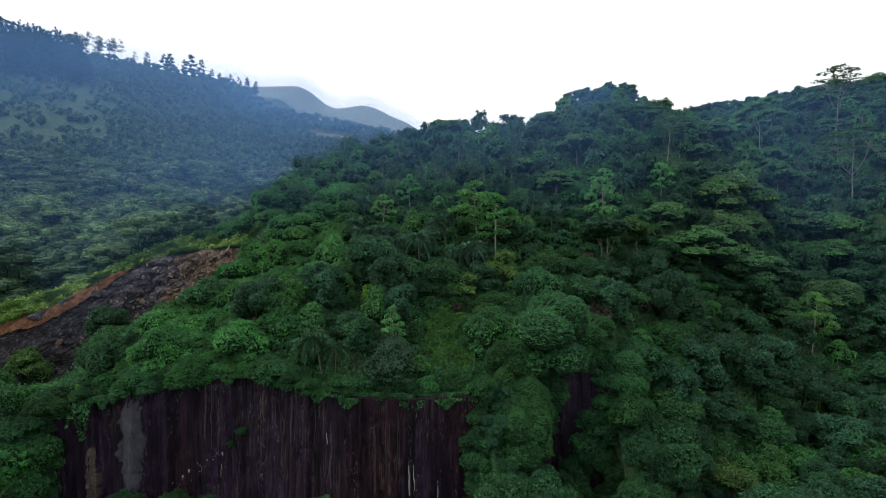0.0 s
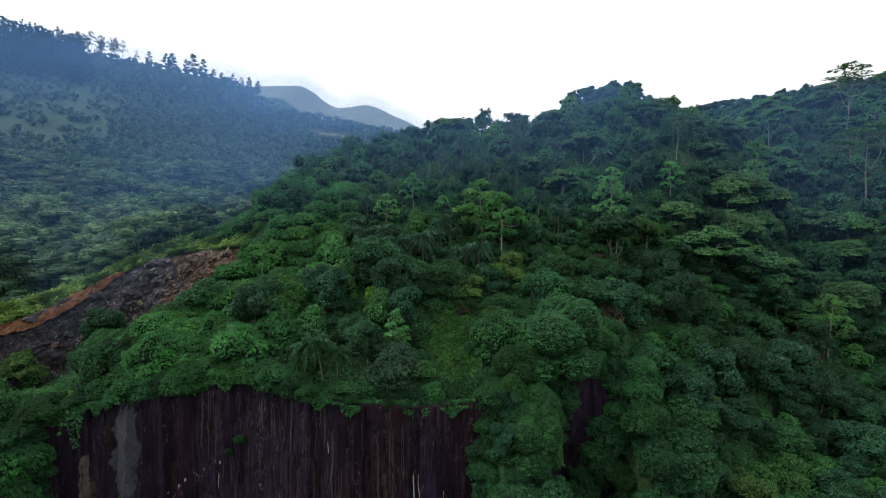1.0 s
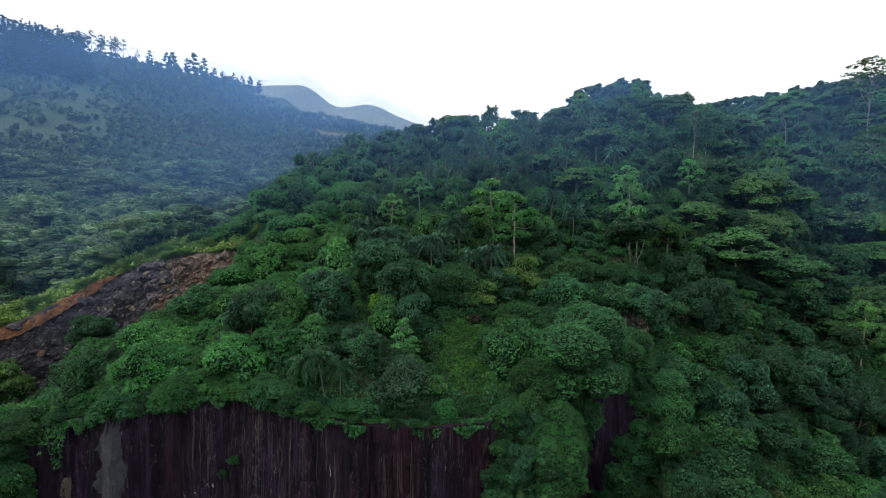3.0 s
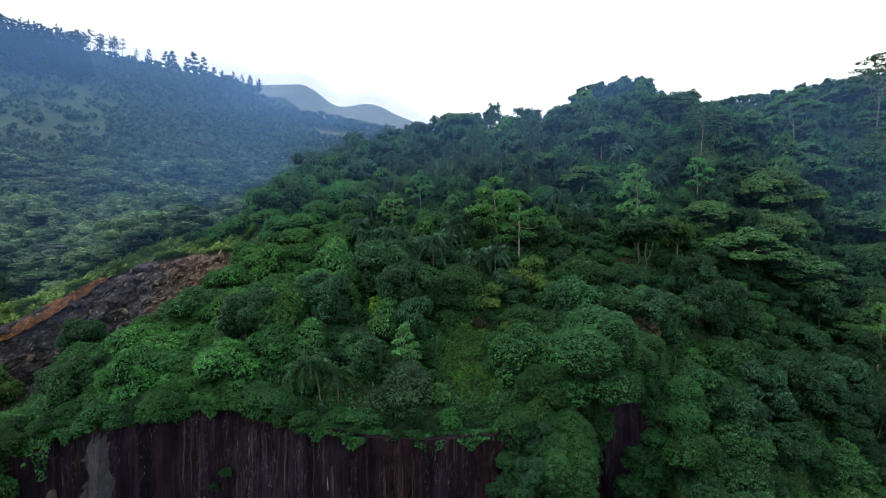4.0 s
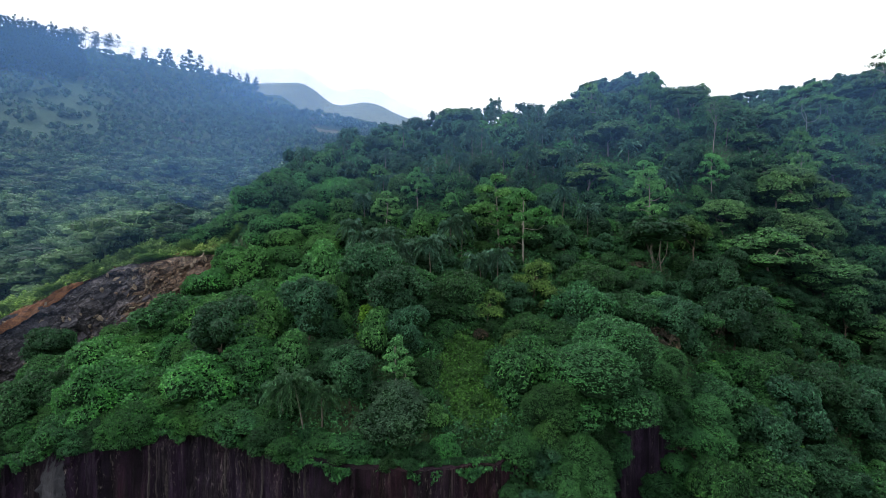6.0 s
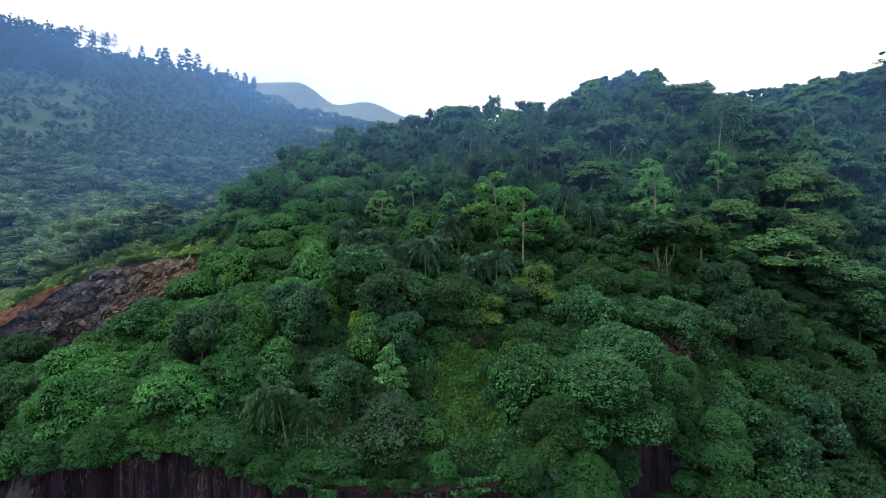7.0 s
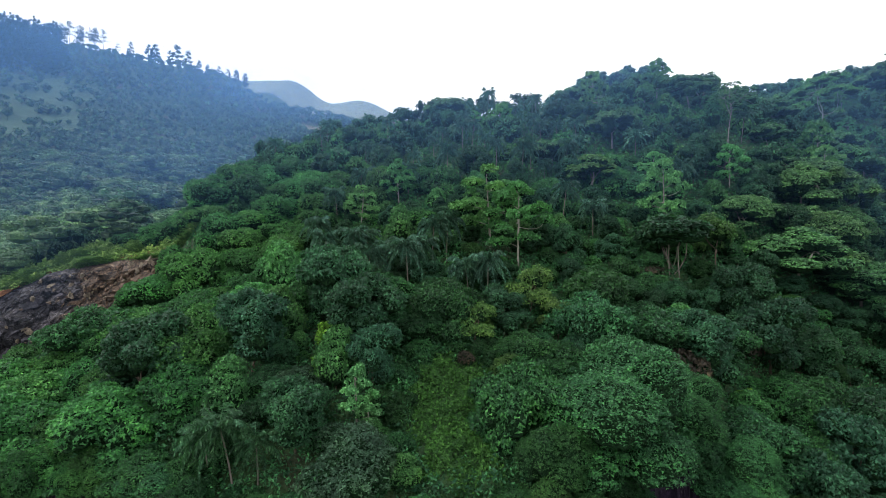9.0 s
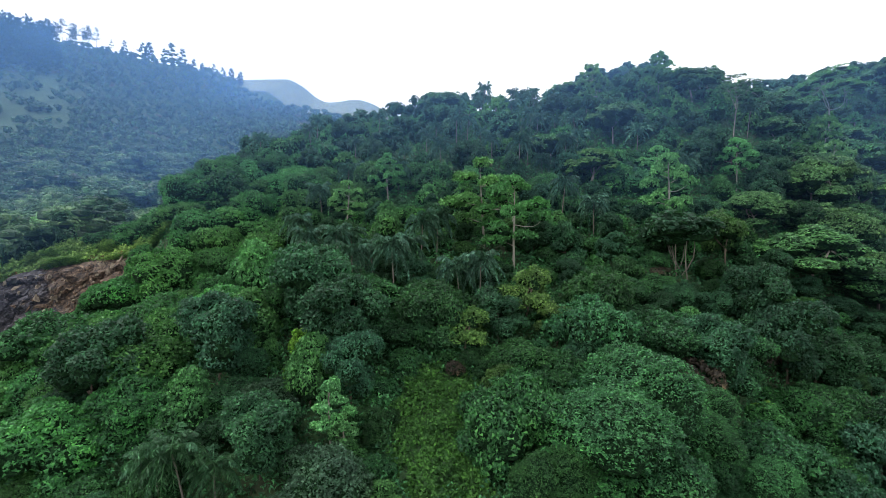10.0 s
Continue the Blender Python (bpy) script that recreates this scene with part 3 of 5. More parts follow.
def make_tiny(rng, R, H, n, leaf, k=4):
    """A far tree: a few knotted clumps with large sprays."""
    ang = np.arange(k) * 2.4 + rng.random(k)
    rad = R * 0.5 * np.sqrt(np.arange(k) / k)
    c = np.stack([rad * np.cos(ang), rad * np.sin(ang), H * (0.72 - 0.35 * rng.random(k))], 1)
    r = np.stack([R * (0.36 + 0.2 * rng.random(k))] * 2 + [H * (0.16 + 0.1 * rng.random(k))], 1)
    crown = foliage(rng, c, r, 14, n, leaf, (0.9, 1.6), knot=SMALL_BALL)
    return crown, [limb(rng, (0, 0, -0.8), (0, 0, H * 0.6), 0.2, 0.1, 0.02, 2, 3)]


def make_palm(rng, H, fronds, flen, leaflets=9, droop=1.0, width=0.16):
    """A palm: thin ringed trunk and a tuft of arching fronds with hanging leaflets."""
    bits = []
    bend = rng.normal(size=2) * 0.35
    head = np.array((bend[0], bend[1], H))
    for i in range(fronds):
        a = i * 2.4 + rng.random() * 0.5
        rise = 1.38 - 2.1 * (i / fronds) + 0.15 * rng.normal()
        L = flen * (0.8 + 0.35 * rng.random())
        h = np.array((math.cos(a), math.sin(a), 0))
        s = np.linspace(0, 1, leaflets + 1)[1:]
        flat = np.sin(np.minimum(s * 1.25, 1.5)) / 1.0
        pts = head + h * (L * 0.85 * flat)[:, None] * math.cos(rise * 0.6) + np.array((0, 0, 1.0)) * (L * (math.sin(rise) * s - 0.50 * droop * s ** 2.4))[:, None]
        side = np.array((-h[1], h[0], 0))
        rach = np.vstack([head, pts])
        bits.append(tube(rach, np.linspace(0.05, 0.015, len(rach)), 3))
        step = unit(np.gradient(rach, axis=0))[1:]
        size = L * 0.25 * np.sin(np.pi * (0.12 + 0.80 * s))[:, None]
        for sg in (-1, 1):
            hang = unit(side * sg * 0.75 + step * 0.45 + np.array((0, 0, -0.55 * droop)) + 0.12 * rng.normal(size=(leaflets, 3)))
            wide = unit(np.cross(hang, side * sg + 0.3 * rng.normal(size=(leaflets, 3)))) * (width * L / 2.6)
            tip = pts + hang * size
            mid = pts + hang * size * 0.45
            v = np.stack([pts, mid + wide, tip, mid - wide], 1).reshape(-1, 3)
            bits.append((v, np.arange(4 * leaflets).reshape(-1, 4)))
    trunk = [tube([(0, 0, -0.8), (bend[0] * 0.2, bend[1] * 0.2, H * 0.4), (bend[0] * 0.6, bend[1] * 0.6, H * 0.75), head], (0.12, 0.085, 0.075, 0.07), 6)]
    return bits, trunk


def make_pine(rng, R, H, n, leaf, base=0.22, core=0.8, k=46, lobes=11, knot=SMALL_BALL):
    """A tall pine: ragged whorls that narrow to a rounded top on a straight trunk."""
    hz = np.linspace(base, 0.94, lobes)
    wide = R * np.sin(np.pi * (0.30 + 0.66 * (hz - base) / (0.97 - base))) * 0.62
    ang = np.arange(lobes) * 2.4 + rng.random(lobes)
    c = np.stack([wide * np.cos(ang), wide * np.sin(ang), H * hz], 1)
    r = np.stack([R * (0.34 + 0.24 * (1 - hz))] * 2 + [np.full(lobes, H * 0.062)], 1)
    crown = foliage(rng, c, r, k, n, leaf, (0.6, 1.2), flat=0.6, core=core, wide=0.4, scatter=0.8, knot=knot)
    trunk = [tube([(0, 0, -1), (0, 0, H * 0.5), (0, 0, H * 0.98)], (0.28, 0.18, 0.03), 6)]
    trunk += [limb(rng, (0, 0, c[i][2] - 0.5), c[i], 0.07, 0.02, 0.05, 3, 4) for i in range(0, lobes, 2)]
    return crown, trunk


# ---- the ground, one sheet to the horizon ----
def spread(lo, hi, fine_lo, fine_hi, step, grow):
    mid = list(np.arange(fine_lo, fine_hi + 1e-6, step))
    s, up = step, []
    p = fine_hi
    while p < hi:
        s *= grow
        p += s
        up.append(min(p, hi))
    s, dn = step, []
    p = fine_lo
    while p > lo:
        s *= grow
        p -= s
        dn.append(max(p, lo))
    return np.array(dn[::-1] + mid + up)


gx = spread(-3200, 3200, -112, 60, 1.6, 1.08)
gy = spread(-2600, 3600, 68, 136, 1.2, 1.06)
GX, GY = np.meshgrid(gx, gy, indexing="ij")
GZ = ground_z(GX, GY)
gi, gj = np.meshgrid(np.arange(len(gx) - 1), np.arange(len(gy) - 1), indexing="ij")
ny = len(gy)
g_faces = np.stack([gi * ny + gj, (gi + 1) * ny + gj, (gi + 1) * ny + gj + 1, gi * ny + gj + 1], -1).reshape(-1, 4)
ground = new("ground", mesh_of("ground", np.stack([GX, GY, GZ], -1).reshape(-1, 3), g_faces, SOIL, True))
tagged(ground, "dark forest floor of steep hills with low green growth", "ground", kind="structure")


# ---- the quarry wall ----
def fractal(p, octaves=4):
    return noise.fractal(p, 0.9, 2.1, octaves)


def rock_sheet(us, vs, place):
    """A rock face over a grid; place(u, v) gives each point."""
    vv = np.array([place(u, v) for u in us for v in vs])
    nv = len(vs)
    i, j = np.meshgrid(np.arange(len(us) - 1), np.arange(nv - 1), indexing="ij")
    f = np.stack([i * nv + j, (i + 1) * nv + j, (i + 1) * nv + j + 1, i * nv + j + 1], -1).reshape(-1, 4)
    return vv, f


def wall_point(x, z):
    y = float(cliff_line(x))
    ribs = 1.1 * fractal(Vector((x * 0.13, 3.0, z * 0.015))) + 0.5 * fractal(Vector((x * 0.5, 9.0, z * 0.03))) + 0.25 * fractal(Vector((x * 0.4, 1.0, z * 0.4)))
    slab = 0.5 * noise.cell(Vector((x * 0.22 + 0.02 * z + 0.3 * math.sin(x), 4.0, z * 0.05))) + 0.10 * noise.cell(Vector((x * 0.7 + 0.05 * z, 7.0, z * 0.03)))
    out = max(0.25, 1.0 + ribs + slab)
    butt = 1.6 * math.exp(-((x + 49) / 2.6) ** 2) * min(1, max(0, (19.5 - z) / 5))
    return (x + 0.15 * fractal(Vector((x * 0.3, z * 0.3, 5.0))), y - out - 0.03 * (22 - z) - butt, z)


def face_top(x):
    return float(ground_z(x, cliff_line(x) + 1.2)) + 0.15


def wall_sheet(x0, x1, name, label):
    us = np.arange(x0, x1 + 0.01, 0.28)
    vs = np.linspace(0, 1, 36)

    def place(u, v):
        top = face_top(u)
        return wall_point(u, -3 + (top + 3) * v)

    vv, ff = rock_sheet(us, vs, place)
    # close the brink back into the hill
    lip = np.array([(u, float(cliff_line(u)) + 1.6, face_top(u) - 0.1) for u in us])
    n0, nv = len(vv), len(vs)
    cap = np.array([(i * nv + nv - 1, (i + 1) * nv + nv - 1, n0 + i + 1, n0 + i) for i in range(len(us) - 1)])
    ob = new(name, mesh_of(name, np.vstack([vv, lip]), np.vstack([ff, cap]), CLIFF))
    return tagged(ob, label, "rock face", kind="structure")


cliff_main = wall_sheet(-96, 9, "cliff_main", "tall dark wet quarry wall streaked with brown and pale stains")
wall_sheet(14.5, 28.5, "cliff_side", "dark bare rock face showing between the bushes")


def crust(parent, name, label, mat, x0, x1, z0, z1, ragged, seed):
    """A thin sheet of weathered stone or mineral crust on the face of the wall."""
    nu, nv = max(3, int((x1 - x0) / 0.2)), max(5, int((z1 - z0) / 0.4))
    rows = []
    for i in range(nu + 1):
        for j in range(nv + 1):
            u, v = i / nu, j / nv
            mid = 0.5 * (x0 + x1) + ragged * 0.6 * fractal(Vector((seed, v * 2.0, 0)))
            half = 0.5 * (x1 - x0) * (0.35 + 0.65 * math.sin(math.pi * min(0.98, 0.12 + 0.8 * v))) * (1 + 0.4 * fractal(Vector((seed, v * 6.0, 3.0 + round(u)))))
            p = wall_point(mid + (2 * u - 1) * half, z0 + (z1 - z0) * v)
            edge = 1 - max(abs(2 * u - 1), abs(2 * v - 1)) ** 4
            rows.append((p[0], p[1] + 0.05 - 0.14 * edge, p[2]))
    i, j = np.meshgrid(np.arange(nu), np.arange(nv), indexing="ij")
    k = nv + 1
    f = np.stack([i * k + j, (i + 1) * k + j, (i + 1) * k + j + 1, i * k + j + 1], -1).reshape(-1, 4)
    ob = new(name, mesh_of(name, np.array(rows), f, mat))
    ob.parent = parent
    ob["label"] = label
    return ob


crust(cliff_main, "grey_slab", "grey weathered slab of rock", GREY_ROCK, -52.2, -47.2, 2, 18.0, 1.5, 1.0)
srng = np.random.default_rng(12)
for k, (x0, x1) in enumerate(((-28, -22.5), (-19, -16), (-9.5, -5.8), (-37, -35))):
    for n in range(3):
        x = x0 + (x1 - x0) * (n + srng.random()) / 3
        w = 0.06 + 0.16 * srng.random()
        top = face_top(x) - 0.6 - 3.5 * srng.random()
        crust(cliff_main, "pale_streak", "pale brownish water stain", STAIN, x - w, x + w, top - 5 - 8 * srng.random(), top, 0.25, 30.0 + 5 * k + n)
crust(cliff_main, "tan_slab", "pale brown crumbling rock", TAN_ROCK, -58.2, -55.6, -1, 9.5, 0.8, 2.0)
for seed, (x, w, z0, z1) in enumerate(((-4.3, 0.16, 4.5, 10.2), (-3.6, 0.10, 5.5, 10.2), (-0.1, 0.11, 3.0, 7.2), (-17.0, 0.09, 12.0, 14.0), (-34.6, 0.17, 8.5, 9.3), (-40.0, 0.22, 5.8, 6.4), (-41.2, 0.2, 4.4, 5.4), (-34.8, 0.08, 5.0, 7.5))):
    crust(cliff_main, "lime_streak", "white mineral streak", LIME, x - w, x + w, z0, z1, 0.15, 10.0 + seed)

for n in range(30):
    q = srng.random()
    x, z = -43 + 8.5 * q + 0.5 * srng.normal(), 2.5 + 7.0 * q + 0.5 * srng.normal()
    s = 0.03 + 0.07 * srng.random() ** 2
    crust(cliff_main, "lime_fleck", "small white mineral fleck", LIME, x - s, x + s, z - 1.4 * s, z + 1.4 * s, 0.1, 60.0 + n)


# ---- the cut side of the spur: bare broken rock under red earth ----
def cut_face():
    us = np.linspace(-111, -44, 210)
    vs = np.linspace(0, 1, 46)

    def place(u, v):
        s = -7.2 * (1 - v)
        y = float(cut_line(u)) + s / 0.82
        z = float(spur(u, y)) + 0.3
        bed = z * 0.55 + u * 0.16          # beds dip along the spur
        p = Vector((u * 0.17, y * 0.17, bed * 0.5))
        d = noise.voronoi(Vector((u * 0.24, y * 0.2, bed * 0.55)))[0]
        e = noise.voronoi(Vector((u * 0.75, y * 0.6, bed * 1.6)))[0]
        crag = 2.6 * (d[1] - d[0]) - 0.8 + 0.9 * fractal(p, 3)
        step = 0.8 * (e[1] - e[0]) + 0.5 * noise.cell(Vector((u * 0.28 + 0.4 * bed, bed * 0.9, 1.0)))
        fade = min(1, (1 - v) * 5) * min(1, v * 6 + 0.2)
        return (u + 0.5 * step * fade, y - 0.2 - max(0.1, crag + step + 1.0) * fade, z + 0.25 + max(0, 0.4 * crag) * fade)

    return rock_sheet(us, vs, place)


cv, cf = cut_face()
cut_rock = new("rock_cut", mesh_of("rock_cut", cv, cf, CUT_ROCK))
tagged(cut_rock, "broken dark and brown rock cut into a hillside spur", "rock face", kind="structure")


def stone_mesh(seed):
    """A broken stone with flat facets."""
    rng = np.random.default_rng(seed)
    v, f = ball(4, 6)
    v = v * (1 + 0.35 * rng.normal(size=(len(v), 1))) * (1.0, 0.7, 0.6)
    return mesh_of("stone", v * 0.5, f, STRAW_STONE)


stones = [stone_mesh(s) for s in range(5)]
srng = np.random.default_rng(33)
for i in range(110):
    u = -84 + 38 * srng.random() ** 0.8 if i < 85 else -100 + 20 * srng.random()
    k = int(np.clip((u + 111) / 67 * 209, 0, 209))
    row = int(8 + 32 * srng.random())
    p = cv[k * 46 + row]
    ob = new("stone", stones[i % 5])
    ob.parent = cut_rock
    big = 0.5 + 1.3 * srng.random() ** 2
    ob.matrix_world = pose(p[0], p[1] - 0.15, p[2], *(360 * srng.random(3))) @ Matrix.Diagonal((big, big, big, 1))


def slab_mesh(seed, mat):
    """An angular broken slab."""
    rng = np.random.default_rng(seed)
    v = np.array([(x, y, z) for x in (-1, 1) for y in (-1, 1) for z in (-1, 1)], float)
    v[:, 0] *= 1 - 0.25 * (v[:, 2] > 0)
    v = (v + 0.45 * rng.normal(size=v.shape)) * (1.15, 0.55, 0.42)
    f = np.array([(0, 1, 3, 2), (4, 6, 7, 5), (0, 4, 5, 1), (2, 3, 7, 6), (0, 2, 6, 4), (1, 5, 7, 3)])
    return mesh_of("slab", v, f, mat)


slabs = [[slab_mesh(90 + s, m) for s in range(6)] for m in (SLAB_DARK, SLAB_BROWN)]
for i in range(300):
    u = -108 + 62 * srng.random()
    k = int(np.clip((u + 111) / 67 * 209, 0, 209))
    p = cv[k * 46 + int(5 + 30 * srng.random())]
    brown = u + 9 * srng.normal() > -67
    ob = new("slab", slabs[int(brown)][i % 6])
    ob.parent = cut_rock
    big = 0.32 + 0.7 * srng.random() ** 1.8
    ob.matrix_world = pose(p[0], p[1] + 0.05, p[2], 20 + 22 * srng.normal(), -28 + 16 * srng.normal(), 35 + 18 * srng.normal()) @ Matrix.Diagonal((big, big, big * 0.9, 1))


def earth_band(u0, u1, reach, back, rise):
    """Bare earth from a little behind the brink (back) down over the face (reach, for each u)."""
    us = np.linspace(u0, u1, max(20, int((u1 - u0) * 4)))
    vs = np.linspace(0, 1, 14)

    def place(u, v):
        s = back - (back + reach(u)) * v
        y = float(cut_line(u)) + s / 0.82
        rough = 1.3 * fractal(Vector((u * 0.30, v * 2.2, 4.0)), 3) + 0.5 * fractal(Vector((u * 0.9, v * 5.0, 8.0)), 4)
        return (u, y - 0.3 - 1.0 * max(-s, 0) - 0.4 * rough, float(spur(u, y)) + rise + 0.4 * rough)

    return rock_sheet(us, vs, place)


def red_reach(u):
    return max(0.05, 0.1 + 1.7 * math.exp(-((u + 88) / 9.5) ** 4) + 0.5 * math.exp(-((u + 52) / 4) ** 2) + 0.5 * fractal(Vector((u * 0.3, 2.0, 0)), 4))


tagged(new("red_earth", mesh_of("red_earth", *earth_band(-110, -45, red_reach, 0.9, 0.7), RED_EARTH)), "band of bare red earth along the brink of the cut", "earth bank", kind="structure")
tagged(new("red_earth", mesh_of("red_earth", *earth_band(-58, -46, lambda u: -0.6, 2.5 + 1.2, 0.7), RED_EARTH)), "patch of bare orange earth on the top of the spur", "earth bank", kind="structure")


# ---- planting ----
ARRAYS = {}


def core_faces(crown):
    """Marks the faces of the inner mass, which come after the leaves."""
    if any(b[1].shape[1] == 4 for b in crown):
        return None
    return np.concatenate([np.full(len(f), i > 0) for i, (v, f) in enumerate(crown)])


def variants(maker, leaf_key, bark_key, specs):
    """For each spec the parts of one plant: (name, mesh) pairs."""
    made = []
    for seed, kwargs in specs:
        rng = np.random.default_rng(seed)
        crown, trunk = maker(rng, **kwargs)
        arrays = join(*crown)
        ARRAYS.setdefault((maker, leaf_key + ("_far" if kwargs.get("leaf", 0) > 0.5 else "")), []).append((*arrays, core_faces(crown)))
        if maker is make_palm and kwargs["leaflets"] > 9:
            pieces = [("frond", mesh_of("frond", *join(*crown[i:i + 3]), LEAF[leaf_key])) for i in range(0, len(crown), 3)]
        else:
            pieces = [("crown", mesh_of("crown", *arrays, LEAF[leaf_key], inner=core_faces(crown)))]
        if maker in (make_pale, make_stems) or (maker is make_albizia and kwargs["n"] > 1500):
            cut = 4 if maker is make_albizia and leaf_key == "albizia" and kwargs["H"] < 20 else len(trunk)
            pieces.append(("trunk", mesh_of("trunk", *trunk[0], BARK[bark_key], True)))
            pieces += [("limb", mesh_of("limb", *bit, BARK[bark_key], True)) for bit in trunk[1:cut]]
            if cut < len(trunk):
                pieces.append(("branches", mesh_of("branches", *join(*trunk[cut:]), BARK[bark_key], True)))
        else:
            pieces.append(("trunk", mesh_of("trunk", *join(*trunk), BARK[bark_key], True)))
        made.append(pieces)
    return made


KINDS = {
    "shrub_near": variants(make_shrub, "shrub", "brown", [(s, dict(R=4.5, H=5.0 + 0.4 * (s % 3), n=10000, leaf=0.235, k=220, lobes=12, tuft=(0.25, 0.55))) for s in (1, 2, 3)]),
    "shrub_front": variants(make_shrub, "shrub", "brown", [(s, dict(R=4.6, H=5.0 + 0.4 * (s % 3), n=11000, leaf=0.235, k=240, lobes=13, tuft=(0.25, 0.52))) for s in (4, 10, 60, 61)]),
    "shrub_mid": variants(make_shrub, "shrub", "brown", [(s, dict(R=4.3, H=5.4, n=4600, leaf=0.34, k=120, lobes=11, tuft=(0.35, 0.7))) for s in (5, 6, 7)]),
    "shrub_far": variants(make_shrub, "shrub", "brown", [(s, dict(R=3.6, H=5.6, n=800, leaf=0.55, k=44, lobes=7, tuft=(0.4, 0.8))) for s in (8, 9, 10)]),
    "slope_front": variants(make_shrub, "slope", "brown", [(s, dict(R=4.6, H=5.0 + 0.4 * (s % 3), n=11000, leaf=0.235, k=240, lobes=13, tuft=(0.25, 0.52))) for s in (80, 81)]),
    "slope_near": variants(make_shrub, "slope", "brown", [(s, dict(R=4.5, H=4.8 + 0.4 * (s % 3), n=10000, leaf=0.235, k=220, lobes=12, tuft=(0.25, 0.55))) for s in (82, 83, 84)]),
    "dark_near": variants(make_tree, "dark", "brown", [(s, dict(R=3.7, H=7.6, n=9600, leaf=0.235, base=0.06, k=200, lobes=14, tuft=(0.3, 0.6))) for s in (11, 12, 13)]),
    "dark_mid": variants(make_tree, "dark", "brown", [(s, dict(R=3.9, H=8.6, n=4800, leaf=0.34, base=0.18, k=120, lobes=13, tuft=(0.35, 0.7))) for s in (14, 15, 16)]),
    "dark_far": variants(make_tree, "dark", "brown", [(s, dict(R=3.9, H=8.4, n=800, leaf=0.55, base=0.15, k=44, lobes=8, tuft=(0.4, 0.8))) for s in (17, 18, 19)]),
    "green_near": variants(make_shrub, "lush", "brown", [(s, dict(R=6.4, H=11.0, n=46000, leaf=0.165, k=620, lobes=18, tuft=(0.2, 0.42))) for s in (20, 38)]),
    "pale": variants(make_pale, "pale", "pale", [(s, dict(R=4.0, H=11.0, n=6400, leaf=0.27, k=150)) for s in (21, 22, 23)]),
    "pale_far": variants(make_pale, "pale", "pale", [(s, dict(R=3.3, H=8.5, n=1000, leaf=0.6, tuft=(0.4, 0.8))) for s in (24, 25)]),
    "bright": variants(make_shrub, "bright", "brown", [(s, dict(R=1.7, H=3.2, n=1500, leaf=0.28, k=50, tuft=(0.25, 0.5))) for s in (26, 27)]),
    "light": variants(make_shrub, "fresh", "brown", [(s, dict(R=2.8, H=5.0, n=6400, leaf=0.22, k=130, tuft=(0.22, 0.45))) for s in (39, 40, 41)]),
    "olive": variants(make_tree, "olive", "brown", [(s, dict(R=3.0, H=6.0, n=5600, leaf=0.24, base=0.3, k=130)) for s in (28, 29)]),
    "stems": variants(make_stems, "dark", "palm", [(47, dict(R=4.0, H=8.5, n=3000, leaf=0.42))]),
    "dusky": variants(make_shrub, "dusky", "brown", [(48, dict(R=4.4, H=6.4, n=10500, leaf=0.20, k=220, lobes=14, tuft=(0.25, 0.5)))]),
    "lite": variants(make_albizia, "lite", "pale", [(49, dict(R=3.4, H=8.0, n=4200, leaf=0.32, pads=22, thick=1.9, wide=1.1, k=140, tuft=(0.3, 0.6), deep=0.35))]),
    "tall": variants(make_albizia, "albizia", "grey", [(s, dict(R=9.5, H=26.0, n=5200, leaf=0.42, pads=30, thick=0.26, core=0.25, wide=0.7, k=130, tuft=(0.4, 0.8))) for s in (54, 55)]),
    "airy": variants(make_albizia, "lite", "pale", [(84, dict(R=10.5, H=28.0, n=4600, leaf=0.55, pads=30, thick=0.8, core=0.5, wide=0.95, k=120))]),
    "white": variants(make_pale, "white", "pale", [(s, dict(R=1.7, H=7.8, n=2600, leaf=0.26, tuft=(0.25, 0.5))) for s in (30, 85)]),
    "red": variants(make_shrub, "red", "brown", [(s, dict(R=2.4, H=3.6, n=1800, leaf=0.30, tuft=(0.3, 0.6))) for s in (31,)]),
    "albizia": variants(make_albizia, "albizia", "grey", [(s, dict(R=6.2, H=9.5, n=13000, leaf=0.29, pads=32, thick=3.0, wide=1.0, k=330, tuft=(0.32, 0.62), deep=0.42)) for s in (32, 33, 34)]),
    "albizia_far": variants(make_albizia, "albizia", "grey", [(s, dict(R=6.5, H=9.0, n=3000, leaf=0.50, pads=20, thick=2.7, wide=1.1, k=140, tuft=(0.5, 0.9), deep=0.4)) for s in (35, 36, 37)]),
    "palm": variants(make_palm, "palm", "palm", [(s, dict(H=5.2 + s % 3, fronds=38, flen=3.3, leaflets=18, width=0.075, droop=1.3)) for s in (41, 42, 43)]),
    "palm_far": variants(make_palm, "palm", "palm", [(s, dict(H=6.2 + 0.8 * (s % 2), fronds=24, flen=3.2, leaflets=9, width=0.17)) for s in (44, 45, 50)]),
    "palm_sky": variants(make_palm, "palm", "palm", [(s, dict(H=6.0, fronds=22, flen=3.0, leaflets=12, width=0.11, droop=0.5)) for s in (58, 59)]),
    "fishtail": variants(make_palm, "palepalm", "palm", [(s, dict(H=h, fronds=36, flen=2.9, leaflets=22, width=0.07, droop=1.15)) for s, h in ((46, 6.0), (56, 5.2), (57, 4.6))]),
    "pine": variants(make_pine, "pine", "brown", [(s, dict(R=5.0, H=20.0, n=420, leaf=1.1)) for s in (51, 52, 53)]),
    "pine_thin": variants(make_pine, "pine", "brown", [(s, dict(R=4.6, H=23.0, n=170, leaf=1.2, base=0.42, core=0.35, k=26, lobes=9)) for s in (63, 64)]),
}
